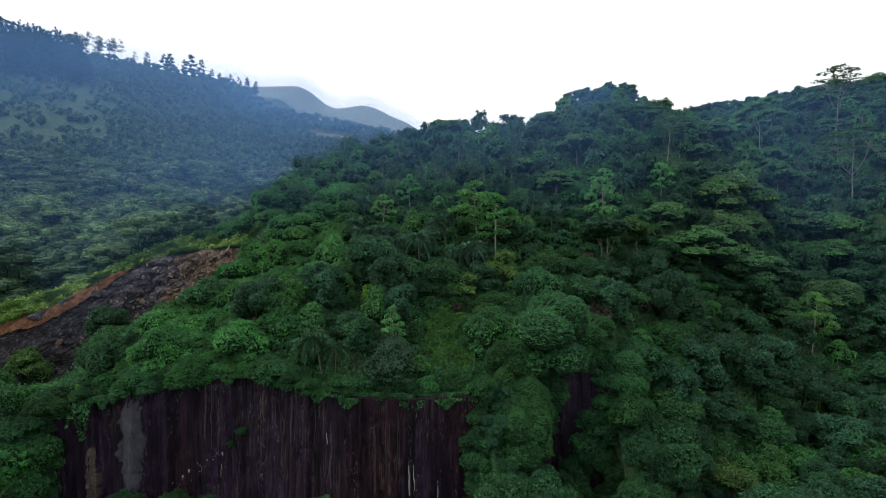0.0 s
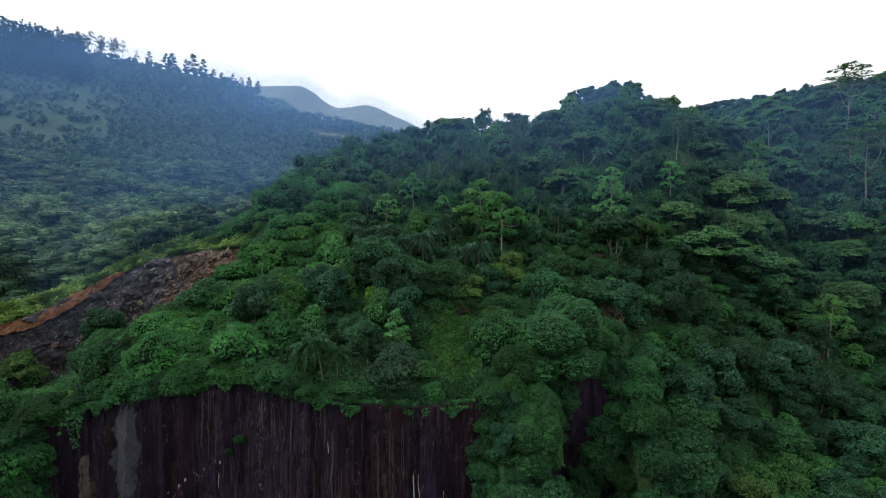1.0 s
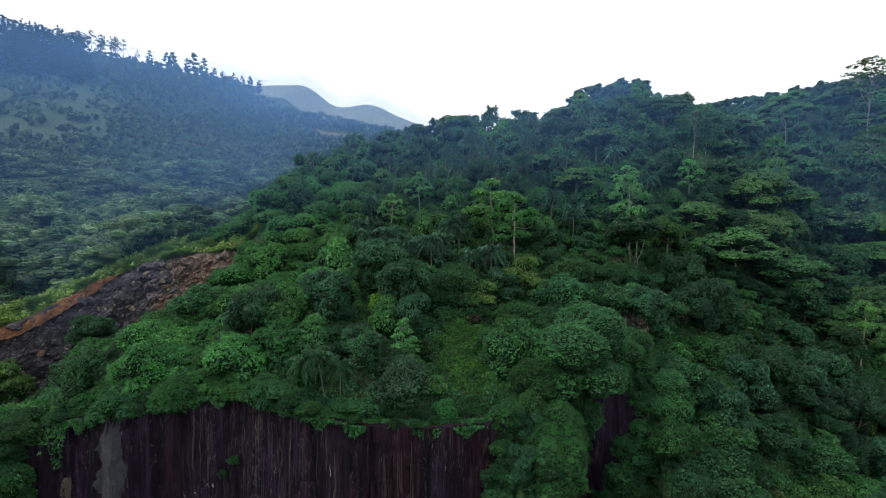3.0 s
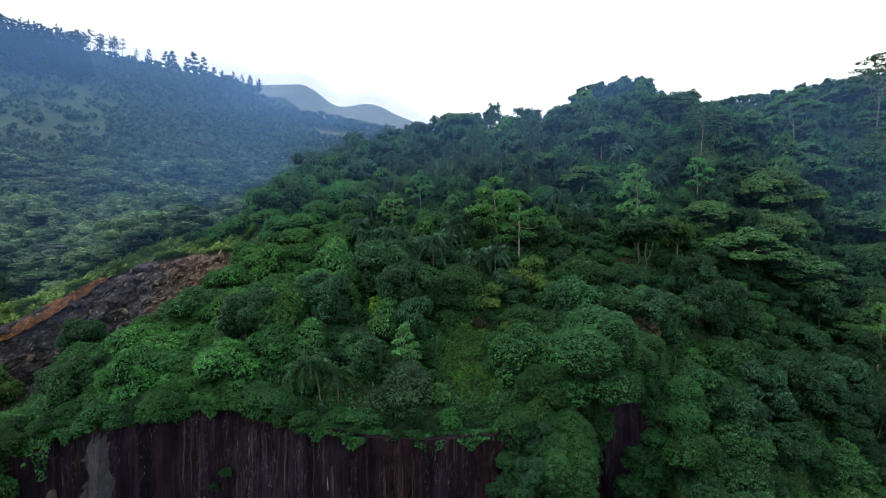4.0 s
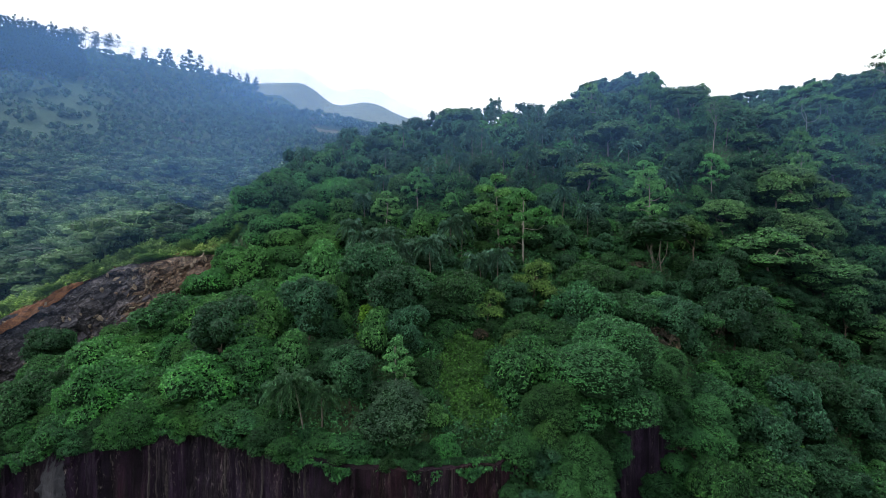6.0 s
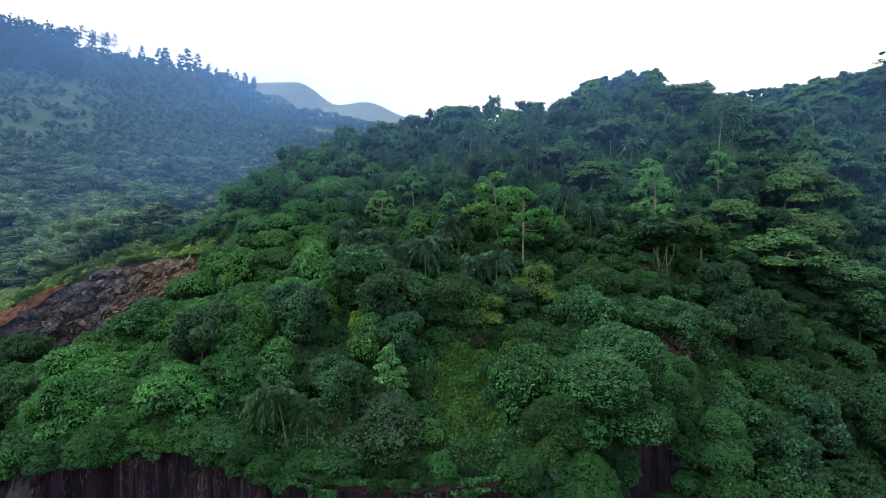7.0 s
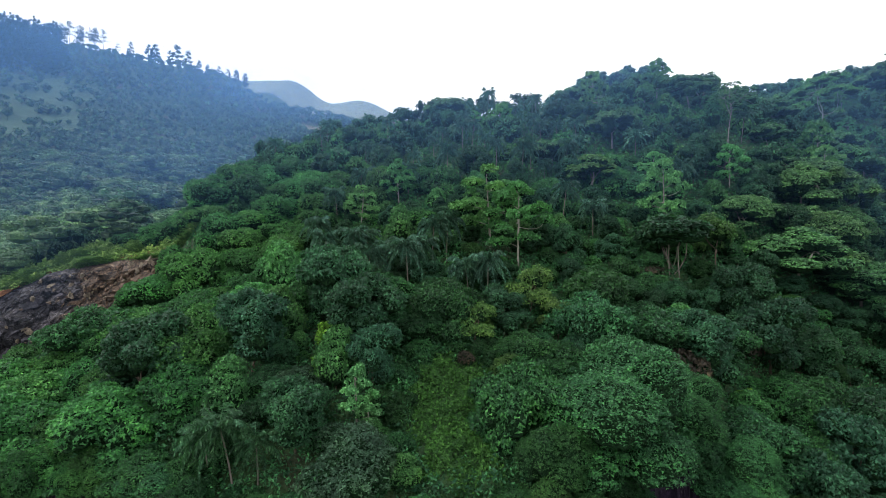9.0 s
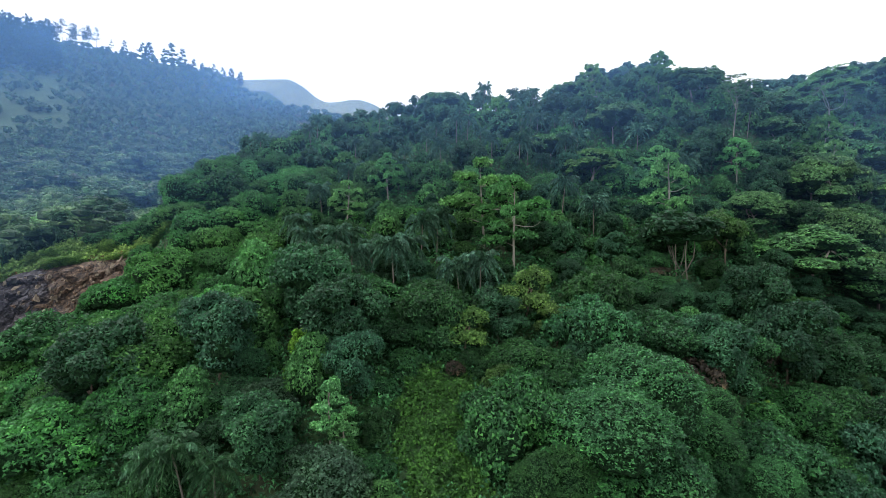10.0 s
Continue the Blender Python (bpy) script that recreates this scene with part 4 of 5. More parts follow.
TAGS = {
    "shrub": ("leafy_shrub", "dense rounded green shrub on the steep slope", "shrub", "shrubs on the hillside"),
    "slope": ("broad_shrub", "broad bright green shrub on the open slope", "shrub", "broad shrubs on the open slope"),
    "dark": ("broadleaf_tree", "dark green broadleaf tree with a rounded crown", "tree", "broadleaf trees of the forest"),
    "green": ("broad_bushy_tree", "broad bushy green tree with leaves down to the rock", "tree", "bushy trees above the quarry"),
    "pale": ("light_leaved_tree", "light green open-crowned tree with a thin pale trunk", "tree", "light-leaved trees"),
    "bright": ("bright_shrub", "small bright yellow-green shrub among darker bushes", "shrub", "bright shrubs"),
    "light": ("light_green_shrub", "light green large-leaved shrub on the slope", "shrub", "light green shrubs"),
    "olive": ("olive_leaved_tree", "low spreading tree with yellowish olive leaves", "tree", "olive-leaved trees"),
    "stems": ("many_stemmed_tree", "dark green tree on several bare pale stems", "tree", "many-stemmed trees"),
    "dusky": ("dusky_shrub", "dusky grey-green fine-leaved shrub above the quarry", "shrub", "dusky shrubs"),
    "lite": ("light_umbrella_tree", "light green small umbrella tree on a thin trunk", "tree", "light umbrella trees"),
    "tall": ("tall_umbrella_tree", "tall umbrella tree with airy crown and forked pale trunk", "tree", "tall umbrella trees"),
    "airy": ("tall_light_tree", "tall light green tree with wide crown and forked pale trunk", "tree", "tall light trees"),
    "white": ("whitish_tree", "slender tree with whitish leaf tops and pale trunk", "tree", "whitish trees"),
    "red": ("dry_shrub", "dry reddish-brown shrub among green bushes", "shrub", "dry shrubs"),
    "albizia": ("umbrella_tree", "umbrella tree with flat layered feathery crown", "tree", "umbrella trees"),
    "palm": ("palm_tree", "dark palm with thin trunk and drooping fronds", "palm", "palms on the hill"),
    "fishtail": ("pale_palm_tree", "palm with pale green fronds near the cliff edge", "palm", "pale palms"),
    "pine": ("pine_tree", "tall dark pine standing on the far ridge", "pine", "pines on the ridge"),
}
prng = np.random.default_rng(7)
COUNT = {}


def plant(kind, x, y, size=1.0, tall=1.0, label="", z=None):
    base = kind.split("_")[0]
    name, text, cat, group = TAGS[base]
    pieces = KINDS[kind][COUNT.get(kind, 0) % len(KINDS[kind])]
    COUNT[kind] = COUNT.get(kind, 0) + 1
    root = new(name)
    tagged(root, label or text, cat, group)
    zz = float(ground_z(x, y)) if z is None else z
    root.matrix_world = pose(x, y, zz - 0.15, prng.normal() * 2.5, prng.normal() * 2.5, prng.random() * 360) @ Matrix.Diagonal((size, size, size * tall, 1))
    for n, me in pieces:
        new(n, me).parent = root
    return root


taken = []


def sightline_cap(x, y):
    """Height cap for bushes on the shoulder below the rock cut, fitted so the camera sees the cut."""
    if x > -44 or y < 88 or y > 130:
        return 99.0
    return max(8.7 - 0.2 * max(y - 95, 0), 4.5) - 0.4 * max(-47 - x, 0)


def crowded(x, y, gap):
    for ax, ay, ag in taken:
        if (ax - x) ** 2 + (ay - y) ** 2 < (0.5 * (ag + gap)) ** 2:
            return True
    return False


def on_meadow(x, y):
    return ((x - 2.2) / 6.6) ** 2 + ((y - 85.5) / 7.8) ** 2 < 1


def on_cut(x, y):
    s = (y - float(cut_line(x))) * 0.82
    return -112 < x < -45 and -9 < s < 6


# trees that stand out: kind, x, y, size, height against width, room that it takes
BRINK_TREES = [
    ("green_near", 18.4, 84.9, 1.4, 0.76, 9), ("green_near", 11.6, 80.6, 0.74, 0.85, 6), ("green_near", 26.5, 88.5, 0.9, 0.62, 6), ("green_near", 12.5, 74.5, 0.8, 0.95, 5), ("green_near", 31.5, 84.5, 0.75, 0.8, 5), ("green_near", 14.0, 78.0, 0.75, 0.9, 5),
    ("fishtail", -18.6, 79.1, 1.05, 1.0, 4), ("fishtail", -21.0, 79.6, 0.95, 1.0, 3), ("fishtail", -16.4, 79.3, 0.95, 1.0, 3), ("white", -7.8, 83.2, 0.92, 0.95, 4), ("white", -6.4, 82.6, 0.7, 0.8, 3), ("light", -5.6, 82.0, 0.5, 1.2, 2),
    ("dusky", -7.8, 79.0, 1.1, 0.85, 5), ("dusky", -14.5, 87, 0.8, 0.8, 4), ("slope_front", -33, 84, 1.25, 0.95, 5), ("slope_front", -42, 86, 1.2, 0.9, 5), ("slope_front", -27, 87, 1.0, 1.0, 4),
]
LOWER_TREES = [
    ("pale", 8.9, 116.4, 1.2, 1.0, 3), ("pale", 12.6, 111.2, 1.15, 1.0, 3), ("pale", 40.3, 122.2, 0.95, 1.3, 3), ("light", -21.5, 104.9, 1.5, 1.25, 5), ("light", -19.4, 95.6, 1.35, 1.15, 5), ("light", -21.6, 86.0, 1.15, 1.2, 4),
    ("light", -11.2, 88.6, 1.15, 1.3, 4), ("light", -18, 99, 1.0, 1.2, 3), ("light", -6.2, 118.4, 1.2, 1.4, 3), ("pale", -14, 125.7, 0.85, 0.9, 3), ("lite", 31.6, 137.5, 1.5, 0.72, 5), ("dark_mid", 31.4, 132.8, 0.75, 0.65, 3), ("red", 28.7, 91.6, 1.25, 1.35, 5),
    ("red", 33.2, 111.1, 0.9, 0.7, 3), ("olive", 12.2, 99.3, 1.1, 1.0, 5), ("olive", 15.2, 96.0, 0.8, 1.0, 3),
]
UNDER_TREES = [
    ("dark_near", 59.5, 117.5, 0.85, 0.75, 3), ("dark_near", 64.5, 116.5, 0.8, 0.8, 3), ("dark_near", 72.5, 118.5, 0.85, 0.8, 3), ("dark_near", 68.5, 117.0, 0.9, 0.75, 3), ("shrub_near", 41.5, 110.5, 0.6, 0.9, 3), ("shrub_near", 33.6, 113.0, 0.6, 0.9, 3),
]
SLOPE_TREES = [
    ("olive", 4.5, 94.2, 1.0, 0.9, 4), ("olive", 8.2, 88.6, 0.7, 1.0, 3), ("olive", 10.2, 88.2, 0.6, 1.0, 2), ("bright", 38.6, 94.3, 0.9, 1.0, 3), ("shrub_near", 20.7, 100.2, 1.25, 1.15, 6), ("light", 32.5, 101, 1.1, 0.9, 4),
    ("stems", 37.4, 113.0, 1.5, 0.72, 5), ("palm", 23.3, 126.5, 1.0, 1.0, 3), ("palm", 27.4, 121.6, 1.05, 1.1, 3), ("light", 37.5, 92.8, 0.9, 0.9, 3), ("bright", 44.7, 87.4, 1.4, 1.1, 4), ("albizia", 62.9, 121, 1.4, 0.74, 7),
    ("albizia", 76, 122.5, 1.35, 0.74, 7), ("albizia", 59, 129, 0.9, 0.9, 7), ("albizia", 75, 133.5, 1.2, 0.75, 6),
]
PALMS = [(-16.9, 111.5), (-12.1, 109.8), (-7.3, 109.1), (-1.7, 107.3), (-0.7, 110.6), (4.6, 102.8), (7.0, 101.8), (-18.6, 128.2), (-13.4, 144.1), (-6.2, 141.9), (14.2, 155.2),
         (-14.5, 105), (-9.5, 104.5), (-4, 103.5), (-11, 114), (-19, 116), (1.5, 113)]
SKY_PALMS = [(73, 202, 1.1), (77, 205, 1.0), (80, 203, 1.15), (79, 199, 0.9), (86, 199, 1.15), (89, 202, 0.9), (83, 195, 0.9), (28, 206, 1.0), (31, 207, 1.1), (33, 203, 0.8), (41, 208, 1.1), (44, 206, 0.8), (13.5, 206, 0.9), (16, 208, 1.0), (19, 208, 0.9), (21, 210, 1.0), (24, 208, 0.9), (2, 212, 0.9), (7, 211, 0.8), (-4, 213, 0.9), (36, 207, 0.8), (57, 205, 0.9), (63, 203, 0.8), (10, 200, 0.9), (25, 198, 0.9)]
# bushes set at given heights on the wall to fit the camera's view of bare rock
WALL_BUSHES_A = [
    (17.2, 82.3, 18.8, 0.72), (19.2, 82.2, 17.6, 0.62), (17.6, 82.0, 13.6, 0.62), (17.4, 82.0, 10.4, 0.6), (15.6, 81.8, 8.0, 0.8), (-31.4, 78.6, 12.4, 0.22), (-33.0, 78.6, 10.6, 0.16), (-64.0, 81.2, 14.0, 0.8),
    (-66.0, 81.0, 12.0, 0.8), (-65.0, 81.0, 7.0, 0.9), (-66.0, 79.5, 2.0, 1.0), (16.4, 82.2, 13.5, 0.65), (18.8, 82.4, 16.0, 0.5), (20.4, 83.6, 20.8, 0.6), (22.4, 83.8, 21.4, 0.6), (26.6, 83.8, 21.2, 0.6),
    (28.0, 82.8, 14.5, 0.7),
]
WALL_BUSHES_B = [
    (27.0, 82.4, 10.0, 0.8), (26.6, 82.0, 5.0, 0.8), (6.0, 75.0, 15.0, 0.6), (6.0, 74.4, 12.0, 0.65), (6.4, 73.8, 8.6, 0.7), (6.8, 73.0, 5.0, 0.75), (7.2, 72.2, 1.5, 0.85), (9.0, 74.2, 12.5, 0.75),
    (9.6, 73.0, 8.5, 0.8), (10.5, 71.6, 4.5, 0.9), (28.4, 82.6, 18.0, 0.6), (25.4, 82.2, 12.5, 0.6), (24.6, 81.8, 8.0, 0.7), (23.0, 81.6, 4.0, 0.7), (21.4, 81.4, 1.0, 0.7), (29.5, 79.5, 4.0, 0.7),
]
RIDGE_TREES = [
    ("dark_near", 44.3, 106, 1.2, 1.1, 6), ("olive", 46.1, 116.1, 1.2, 1.3, 5), ("pale_far", 67, 188, 1.3, 1.1, 6), ("pale_far", 47, 188, 1.2, 1.3, 5), ("pale_far", 52, 165, 0.9, 1.0, 4), ("tall", 156.5, 197.2, 1.28, 1.04, 12),
    ("airy", 130.5, 203.4, 1.0, 1.0, 10), ("pale_far", 107.8, 175.8, 1.3, 1.2, 5), ("tall", 73, 160, 0.72, 0.9, 6), ("tall", 131, 158, 1.25, 0.95, 12), ("albizia", 118, 148, 1.2, 1.0, 9), ("pale", 86, 113.5, 1.0, 1.25, 4),
]
SIDE_TREES = [
    ("light", 91.8, 112.3, 1.0, 1.2, 4), ("bright", 75.3, 100.2, 1.5, 1.4, 3), ("albizia", 110.4, 142.1, 1.2, 0.8, 9), ("pale_far", 97.8, 161, 1.2, 1.1, 5), ("albizia_far", 86, 165, 0.8, 0.85, 6), ("lite", -91, 170, 2.9, 0.84, 10),
    ("lite", -84, 170, 2.2, 0.62, 8), ("bright", -62, 87.5, 0.9, 0.9, 2), ("dark_near", -72, 109, 1.25, 1.15, 6), ("shrub_near", -64, 98, 1.0, 1.0, 4), ("pale_far", 18, 181, 1.1, 1.1, 4), ("dark_far", 195, 282, 0.9, 1.3, 4),
]
for kind, x, y, size, tall, room in BRINK_TREES + LOWER_TREES + UNDER_TREES + SLOPE_TREES + [("palm", x, y, 0.95 + 0.02 * (i % 7), 1.0, 2.6) for i, (x, y) in enumerate(PALMS)] + [("palm_sky", x, y - 7, 0.9 * size, 1.0, 3) for x, y, size in SKY_PALMS] + RIDGE_TREES + SIDE_TREES:
    plant(kind, x, y, size, tall)
    taken.append((x, y, room))
for x, y, size in ((-41.5, 78.2, 0.8), (-36.5, 78.4, 0.75), (-17, 73.5, 1.0), (-2.5, 71.8, 0.7), (4.5, 72.2, 1.0), (20.0, 78.5, 1.15), (27.5, 79, 0.8), (30.0, 82.5, 0.75), (30.5, 79, 0.9), (31.5, 75.5, 0.9), (29.5, 72, 1.0), (26, 75, 0.8), (-50, 79.5, 0.7), (-66, 80, 1.1), (-73, 82, 1.1)):
    plant("shrub_near", x, y, size, 1.25, "green shrub growing at the foot of the rock wall")
    taken.append((x, y, 3))
for x, y, z, size in WALL_BUSHES_A + WALL_BUSHES_B:
    plant("shrub_near", x, y, size, 1.0, "green shrub set against the rock wall", z=z)
for kind, x, y, size in (("shrub_near", -73.2, 110.4, 1.0), ("olive", -87.0, 107.4, 1.5), ("bright", -70.4, 100.9, 0.7), ("bright", -12.7, 93.1, 1.3), ("bright", -13.2, 90.4, 0.8), ("red", 3.4, 91.5, 0.55), ("light", -25.7, 95.7, 0.9), ("bright", 54.3, 99.4, 1.4), ("light", -23.8, 109.3, 1.3)):
    plant(kind, x, y, size, 1.0)
    taken.append((x, y, 4))
for x, y, size in ((-3.9, 81.6, 0.42), (-4.3, 85.2, 0.5), (-3.8, 89.0, 0.45), (-1.6, 92.4, 0.5), (8.3, 88.6, 0.45), (6.2, 92.6, 0.5), (2.6, 93.6, 0.42)):
    plant("shrub_front", x, y, size, 1.0, "small green shrub at the edge of the clearing")
    taken.append((x, y, 2))
# bushes leaning out over the brink of the wall
for i, x in enumerate(np.arange(-60, 8, 1.4)):
    xx, yy = x + prng.normal() * 0.4, float(cliff_line(x)) + (-0.9 if i % 2 else 1.0) + 1.2 * prng.random()
    low = 0.6 if -1 < x < 4.5 else 0.75 if x > -22 else 1.0
    plant("slope_front" if i % (2 if x < -28 else 7) == 0 or -44 < x < -28 else "shrub_front", xx, yy, low * (0.34 + 0.5 * prng.random() ** 1.5), 0.75 + 0.4 * prng.random(), "green shrub leaning out over the brink of the quarry", z=face_top(xx) - (0.35 if i % 2 else 0.0))
    taken.append((xx, yy, 1.8))


HILLTOP = {}


def scatter(count, box, gap, chooser, allowed, size=(0.8, 1.25)):
    x0, x1, y0, y1 = box
    for _ in range(count):
        x, y = x0 + (x1 - x0) * prng.random(), y0 + (y1 - y0) * prng.random()
        if abs(x) > 0.93 * y + 12 or not allowed(x, y) or on_meadow(x, y) or on_cut(x, y) or crowded(x, y, gap):
            continue
        kind = chooser(x, y, prng.random())
        taken.append((x, y, gap))
        big = size[0] + (size[1] - size[0]) * prng.random()
        cap = sightline_cap(x, y)
        if cap < 99 and not on_cut(x, y):
            kind = "slope_near" if prng.random() < 0.85 else "shrub_near"
            big = min(big, cap / 5.6)
            if big < 0.22:
                continue
        if kind in ("shrub_far", "dark_far") or (kind == "shrub_mid" and (COUNT.get("shrub_near", 0) + COUNT.get("shrub_front", 0) + COUNT.get("shrub_mid", 0)) > 290):
            HILLTOP.setdefault(kind.split("_")[0], []).append((x, y, float(ground_z(x, y)) - 0.2, big * (1.0 if kind == "dark_far" else 0.95), 0.85 + 0.3 * prng.random(), prng.random() * 6.28))
            continue
        plant(kind, x, y, big, 0.85 + 0.3 * prng.random())


def above_wall(x, y):
    return y > cliff_line(x) + 1.0 or x > 28.5 or 6 < x < 15 or x < -65


def front_choice(x, y, r):
    shrub = "shrub_front" if y < 88 and -42 < x < 40 else "shrub_near"
    if x < -56:
        return "dark_near" if r < 0.10 else "slope_near" if r < 0.60 else "shrub_near"
    if -26 < x < 1 and y < 91:
        return shrub if r < 0.20 else "dark_near" if r < 0.66 else "dusky" if r < 0.97 else "slope_front"
    if x < -14 and r < 0.88:
        return "slope_front" if y < 90 else "slope_near"
    if x > 44 and y > 93:
        return "dark_near" if r < 0.92 else "shrub_near"
    if x > 38:
        return shrub if r < 0.30 else "dark_near" if r < 0.68 else "slope_near" if r < 0.82 else "light" if r < 0.91 else "olive" if r < 0.97 else "red"
    return shrub if r < 0.80 else "dark_near" if r < 0.96 else "light"


def mid_choice(x, y, r):
    if x > 42 + 0.6 * (y - 100):
        return "albizia" if r < 0.24 and y > 117 else "dark_mid" if r < 0.90 else "shrub_mid" if r < 0.97 else "pale"
    if x < -19:
        return "slope_near" if r < 0.84 else "shrub_mid" if r < 0.92 else "dark_mid" if r < 0.94 else "light"
    return "dark_mid" if r < 0.14 else "palm" if r < 0.42 else "shrub_mid" if r < 0.62 else "slope_near" if r < 0.86 else "light" if r < 0.97 else "pale"


def high_choice(x, y, r):
    if x < -18 or (x < 6 and y > 195):
        return "shrub_far" if r < 0.70 else "dark_far" if r < 0.82 else "palm_far" if r < 0.96 else "pale_far" if y < 190 else "shrub_far"
    if x > 0.48 * y:
        return "albizia_far" if r < 0.20 and (y < 195 or x > 0.72 * y) else "dark_far" if r < 0.66 else "shrub_far" if r < 0.92 else "pale_far"
    if y > 196 and x < 66:
        return "palm_far" if r < 0.22 else "dark_far" if r < 0.45 else "shrub_far"
    return "dark_far" if r < 0.34 else "palm_far" if r < 0.64 else "shrub_far" if r < 0.91 else "albizia_far" if r < 0.96 else "pale_far"


scatter(3600, (-90, 106, 60, 102), 3.7, front_choice, above_wall, (0.7, 1.4))
scatter(3000, (-54, 100, 68, 108), 2.5, lambda x, y, r: "slope_near" if x < -26 and r < 0.9 else "light" if r < 0.12 else "dark_near" if r < 0.45 else "shrub_near", above_wall, (0.4, 0.75))
scatter(2200, (-18, 62, 106, 132), 2.8, lambda x, y, r: "light" if r < 0.2 else "dark_mid" if r < 0.45 else "slope_near" if r < 0.7 else "shrub_mid", above_wall, (0.4, 0.75))
scatter(3000, (-62, 125, 100, 150), 4.5, mid_choice, lambda x, y: x > -60 + 0.1 * (y - 100))
scatter(500, (-112, -46, 100, 160), 3.6, lambda x, y, r: "shrub_mid", lambda x, y: (11 if x < -66 else 5) < (y - float(cut_line(x))) * 0.82 < 32, (0.35, 0.75))
scatter(5200, (-62, 235, 150, 245), 5.0, high_choice, lambda x, y: x > -48 or float(hill(x, y)) > float(valley(x, y)) - 1.5)
scatter(3600, (60, 300, 245, 352), 5.4, lambda x, y, r: "dark_far" if r < 0.6 else "shrub_far", lambda x, y: (x > 0.38 * y and y < 310) or math.hypot(x - 110, y - 335) < 34)


# ---- low growth between the trees ----
def leaf_carpet(name, label, box, per_m2, length, allowed, mat, seed, rise=(0.3, 1.6), scatter_=0.8):
    """Leaves of ferns, climbers and saplings over a stretch of slope, as one mesh."""
    rng = np.random.default_rng(seed)
    x0, x1, y0, y1 = box
    n = int((x1 - x0) * (y1 - y0) * per_m2)
    x, y = x0 + (x1 - x0) * rng.random(n), y0 + (y1 - y0) * rng.random(n)
    ok = allowed(x, y) & (np.abs(x) < 0.93 * y + 8)
    x, y = x[ok], y[ok]
    z = ground_z(x, y)
    e = 0.6
    up = unit(np.stack([ground_z(x - e, y) - ground_z(x + e, y), ground_z(x, y - e) - ground_z(x, y + e), np.full(len(x), 2 * e)], 1))
    lump = 0.5 + 0.5 * np.sin(x * 1.3 + 2 * np.sin(y * 0.7)) * np.cos(y * 1.1 + np.sin(x * 0.9))
    p = np.stack([x, y, z + rise[0] + rise[1] * lump * rng.random(len(x))], 1)
    v, f = leaves(rng, p, up, length, length * 0.6, scatter_, 0.15)
    return tagged(new(name, mesh_of(name, v, f, mat)), label, "undergrowth", kind="stuff")


def slope_ok(x, y):
    s = (y - cut_line(x)) * 0.82
    m = ((x - 2.2) / 4.8) ** 2 + ((y - 85.5) / 6.2) ** 2
    wall = (y > cliff_line(x) + 0.4) | (x > 27.8) | ((x > 6) & (x < 16)) | (x < -64)
    return wall & (m > 1) & ~((x > -112) & (x < -45) & (s > -10) & (s < 13))


leaf_carpet("undergrowth", "low tangled green undergrowth between the shrubs", (-92, 108, 60, 104), 20, 0.29, slope_ok, LEAF["creeper"], 71, (0.3, 3.4))
leaf_carpet("undergrowth", "low tangled green undergrowth under the trees", (-62, 130, 104, 152), 11, 0.45, slope_ok, LEAF["creeper"], 72, (0.3, 2.2))
leaf_carpet("undergrowth", "low green growth under the hilltop trees", (-60, 240, 152, 300), 2.4, 0.85, slope_ok, LEAF["creeper"], 73, (0.3, 2.6))
leaf_carpet("undergrowth", "low green growth on the valley floor behind the spur", (-215, -46, 112, 215), 1.5, 1.1, lambda x, y: ((y - cut_line(x)) * 0.82 > 14) & (hill(x, y) < valley(x, y)), LEAF["far"], 78, (0.5, 4.0))
leaf_carpet("undergrowth", "leafy green growth round the small clearing", (-8, 13, 74, 98), 55, 0.25, lambda x, y: (((x - 2.4) / 5.2) ** 2 + ((y - 85.5) / 6.8) ** 2 > 1) & (((x - 2.4) / 8.6) ** 2 + ((y - 85.5) / 10.2) ** 2 < 1) & (y > cliff_line(x) + 0.3), LEAF["shrub"], 86, (0.2, 1.7))
leaf_carpet("meadow_herbs", "bright green clearing of low leafy herbs", (-4, 9, 74, 94), 95, 0.30, lambda x, y: (((x - 2.4) / 5.2) ** 2 + ((y - 85.5) / 7.0) ** 2 < 1 + 0.35 * np.sin(x * 1.7) * np.cos(y * 1.3)) & (y > cliff_line(x) + 0.3), LEAF["herb"], 74, (0.05, 1.5), 0.6)


def hanging_creepers():
    """Climbers and roots that hang from the brink over the rock."""
    rng = np.random.default_rng(75)
    n = 11000
    x = np.concatenate([-65 + 74 * rng.random(n), 18 + 10 * rng.random(1500)])
    reach = 0.7 + 1.5 * (0.5 + 0.5 * np.sin(x * 0.9 + 1.5 * np.sin(x * 0.37))) ** 2 + 7.0 * np.exp(-((x + 58.5) / 1.2) ** 2) + 6.0 * np.exp(-((x + 62.5) / 1.5) ** 2) + 2.5 * np.exp(-((x + 55) / 0.8) ** 2) + 2.5 * np.exp(-((x - 7) / 1.5) ** 2)
    d = reach * rng.random(len(x)) ** 1.6
    top = ground_z(x, cliff_line(x) + 1.2)
    p = np.stack([x, cliff_line(x) - 1.0 - 0.6 * rng.random(len(x)) + 0.9 * (d < 0.5), top + 0.4 - d], 1)
    out = unit(np.stack([0.2 * rng.normal(size=len(x)), -np.ones(len(x)), 0.5 + 0 * x], 1))
    v, f = leaves(rng, p, out, 0.42, 0.26, 0.7, 0.5)
    return v, f


tagged(new("hanging_creepers", mesh_of("hanging_creepers", *hanging_creepers(), LEAF["creeper"])), "green creepers hanging from the brink over the rock", "creeper", kind="stuff")


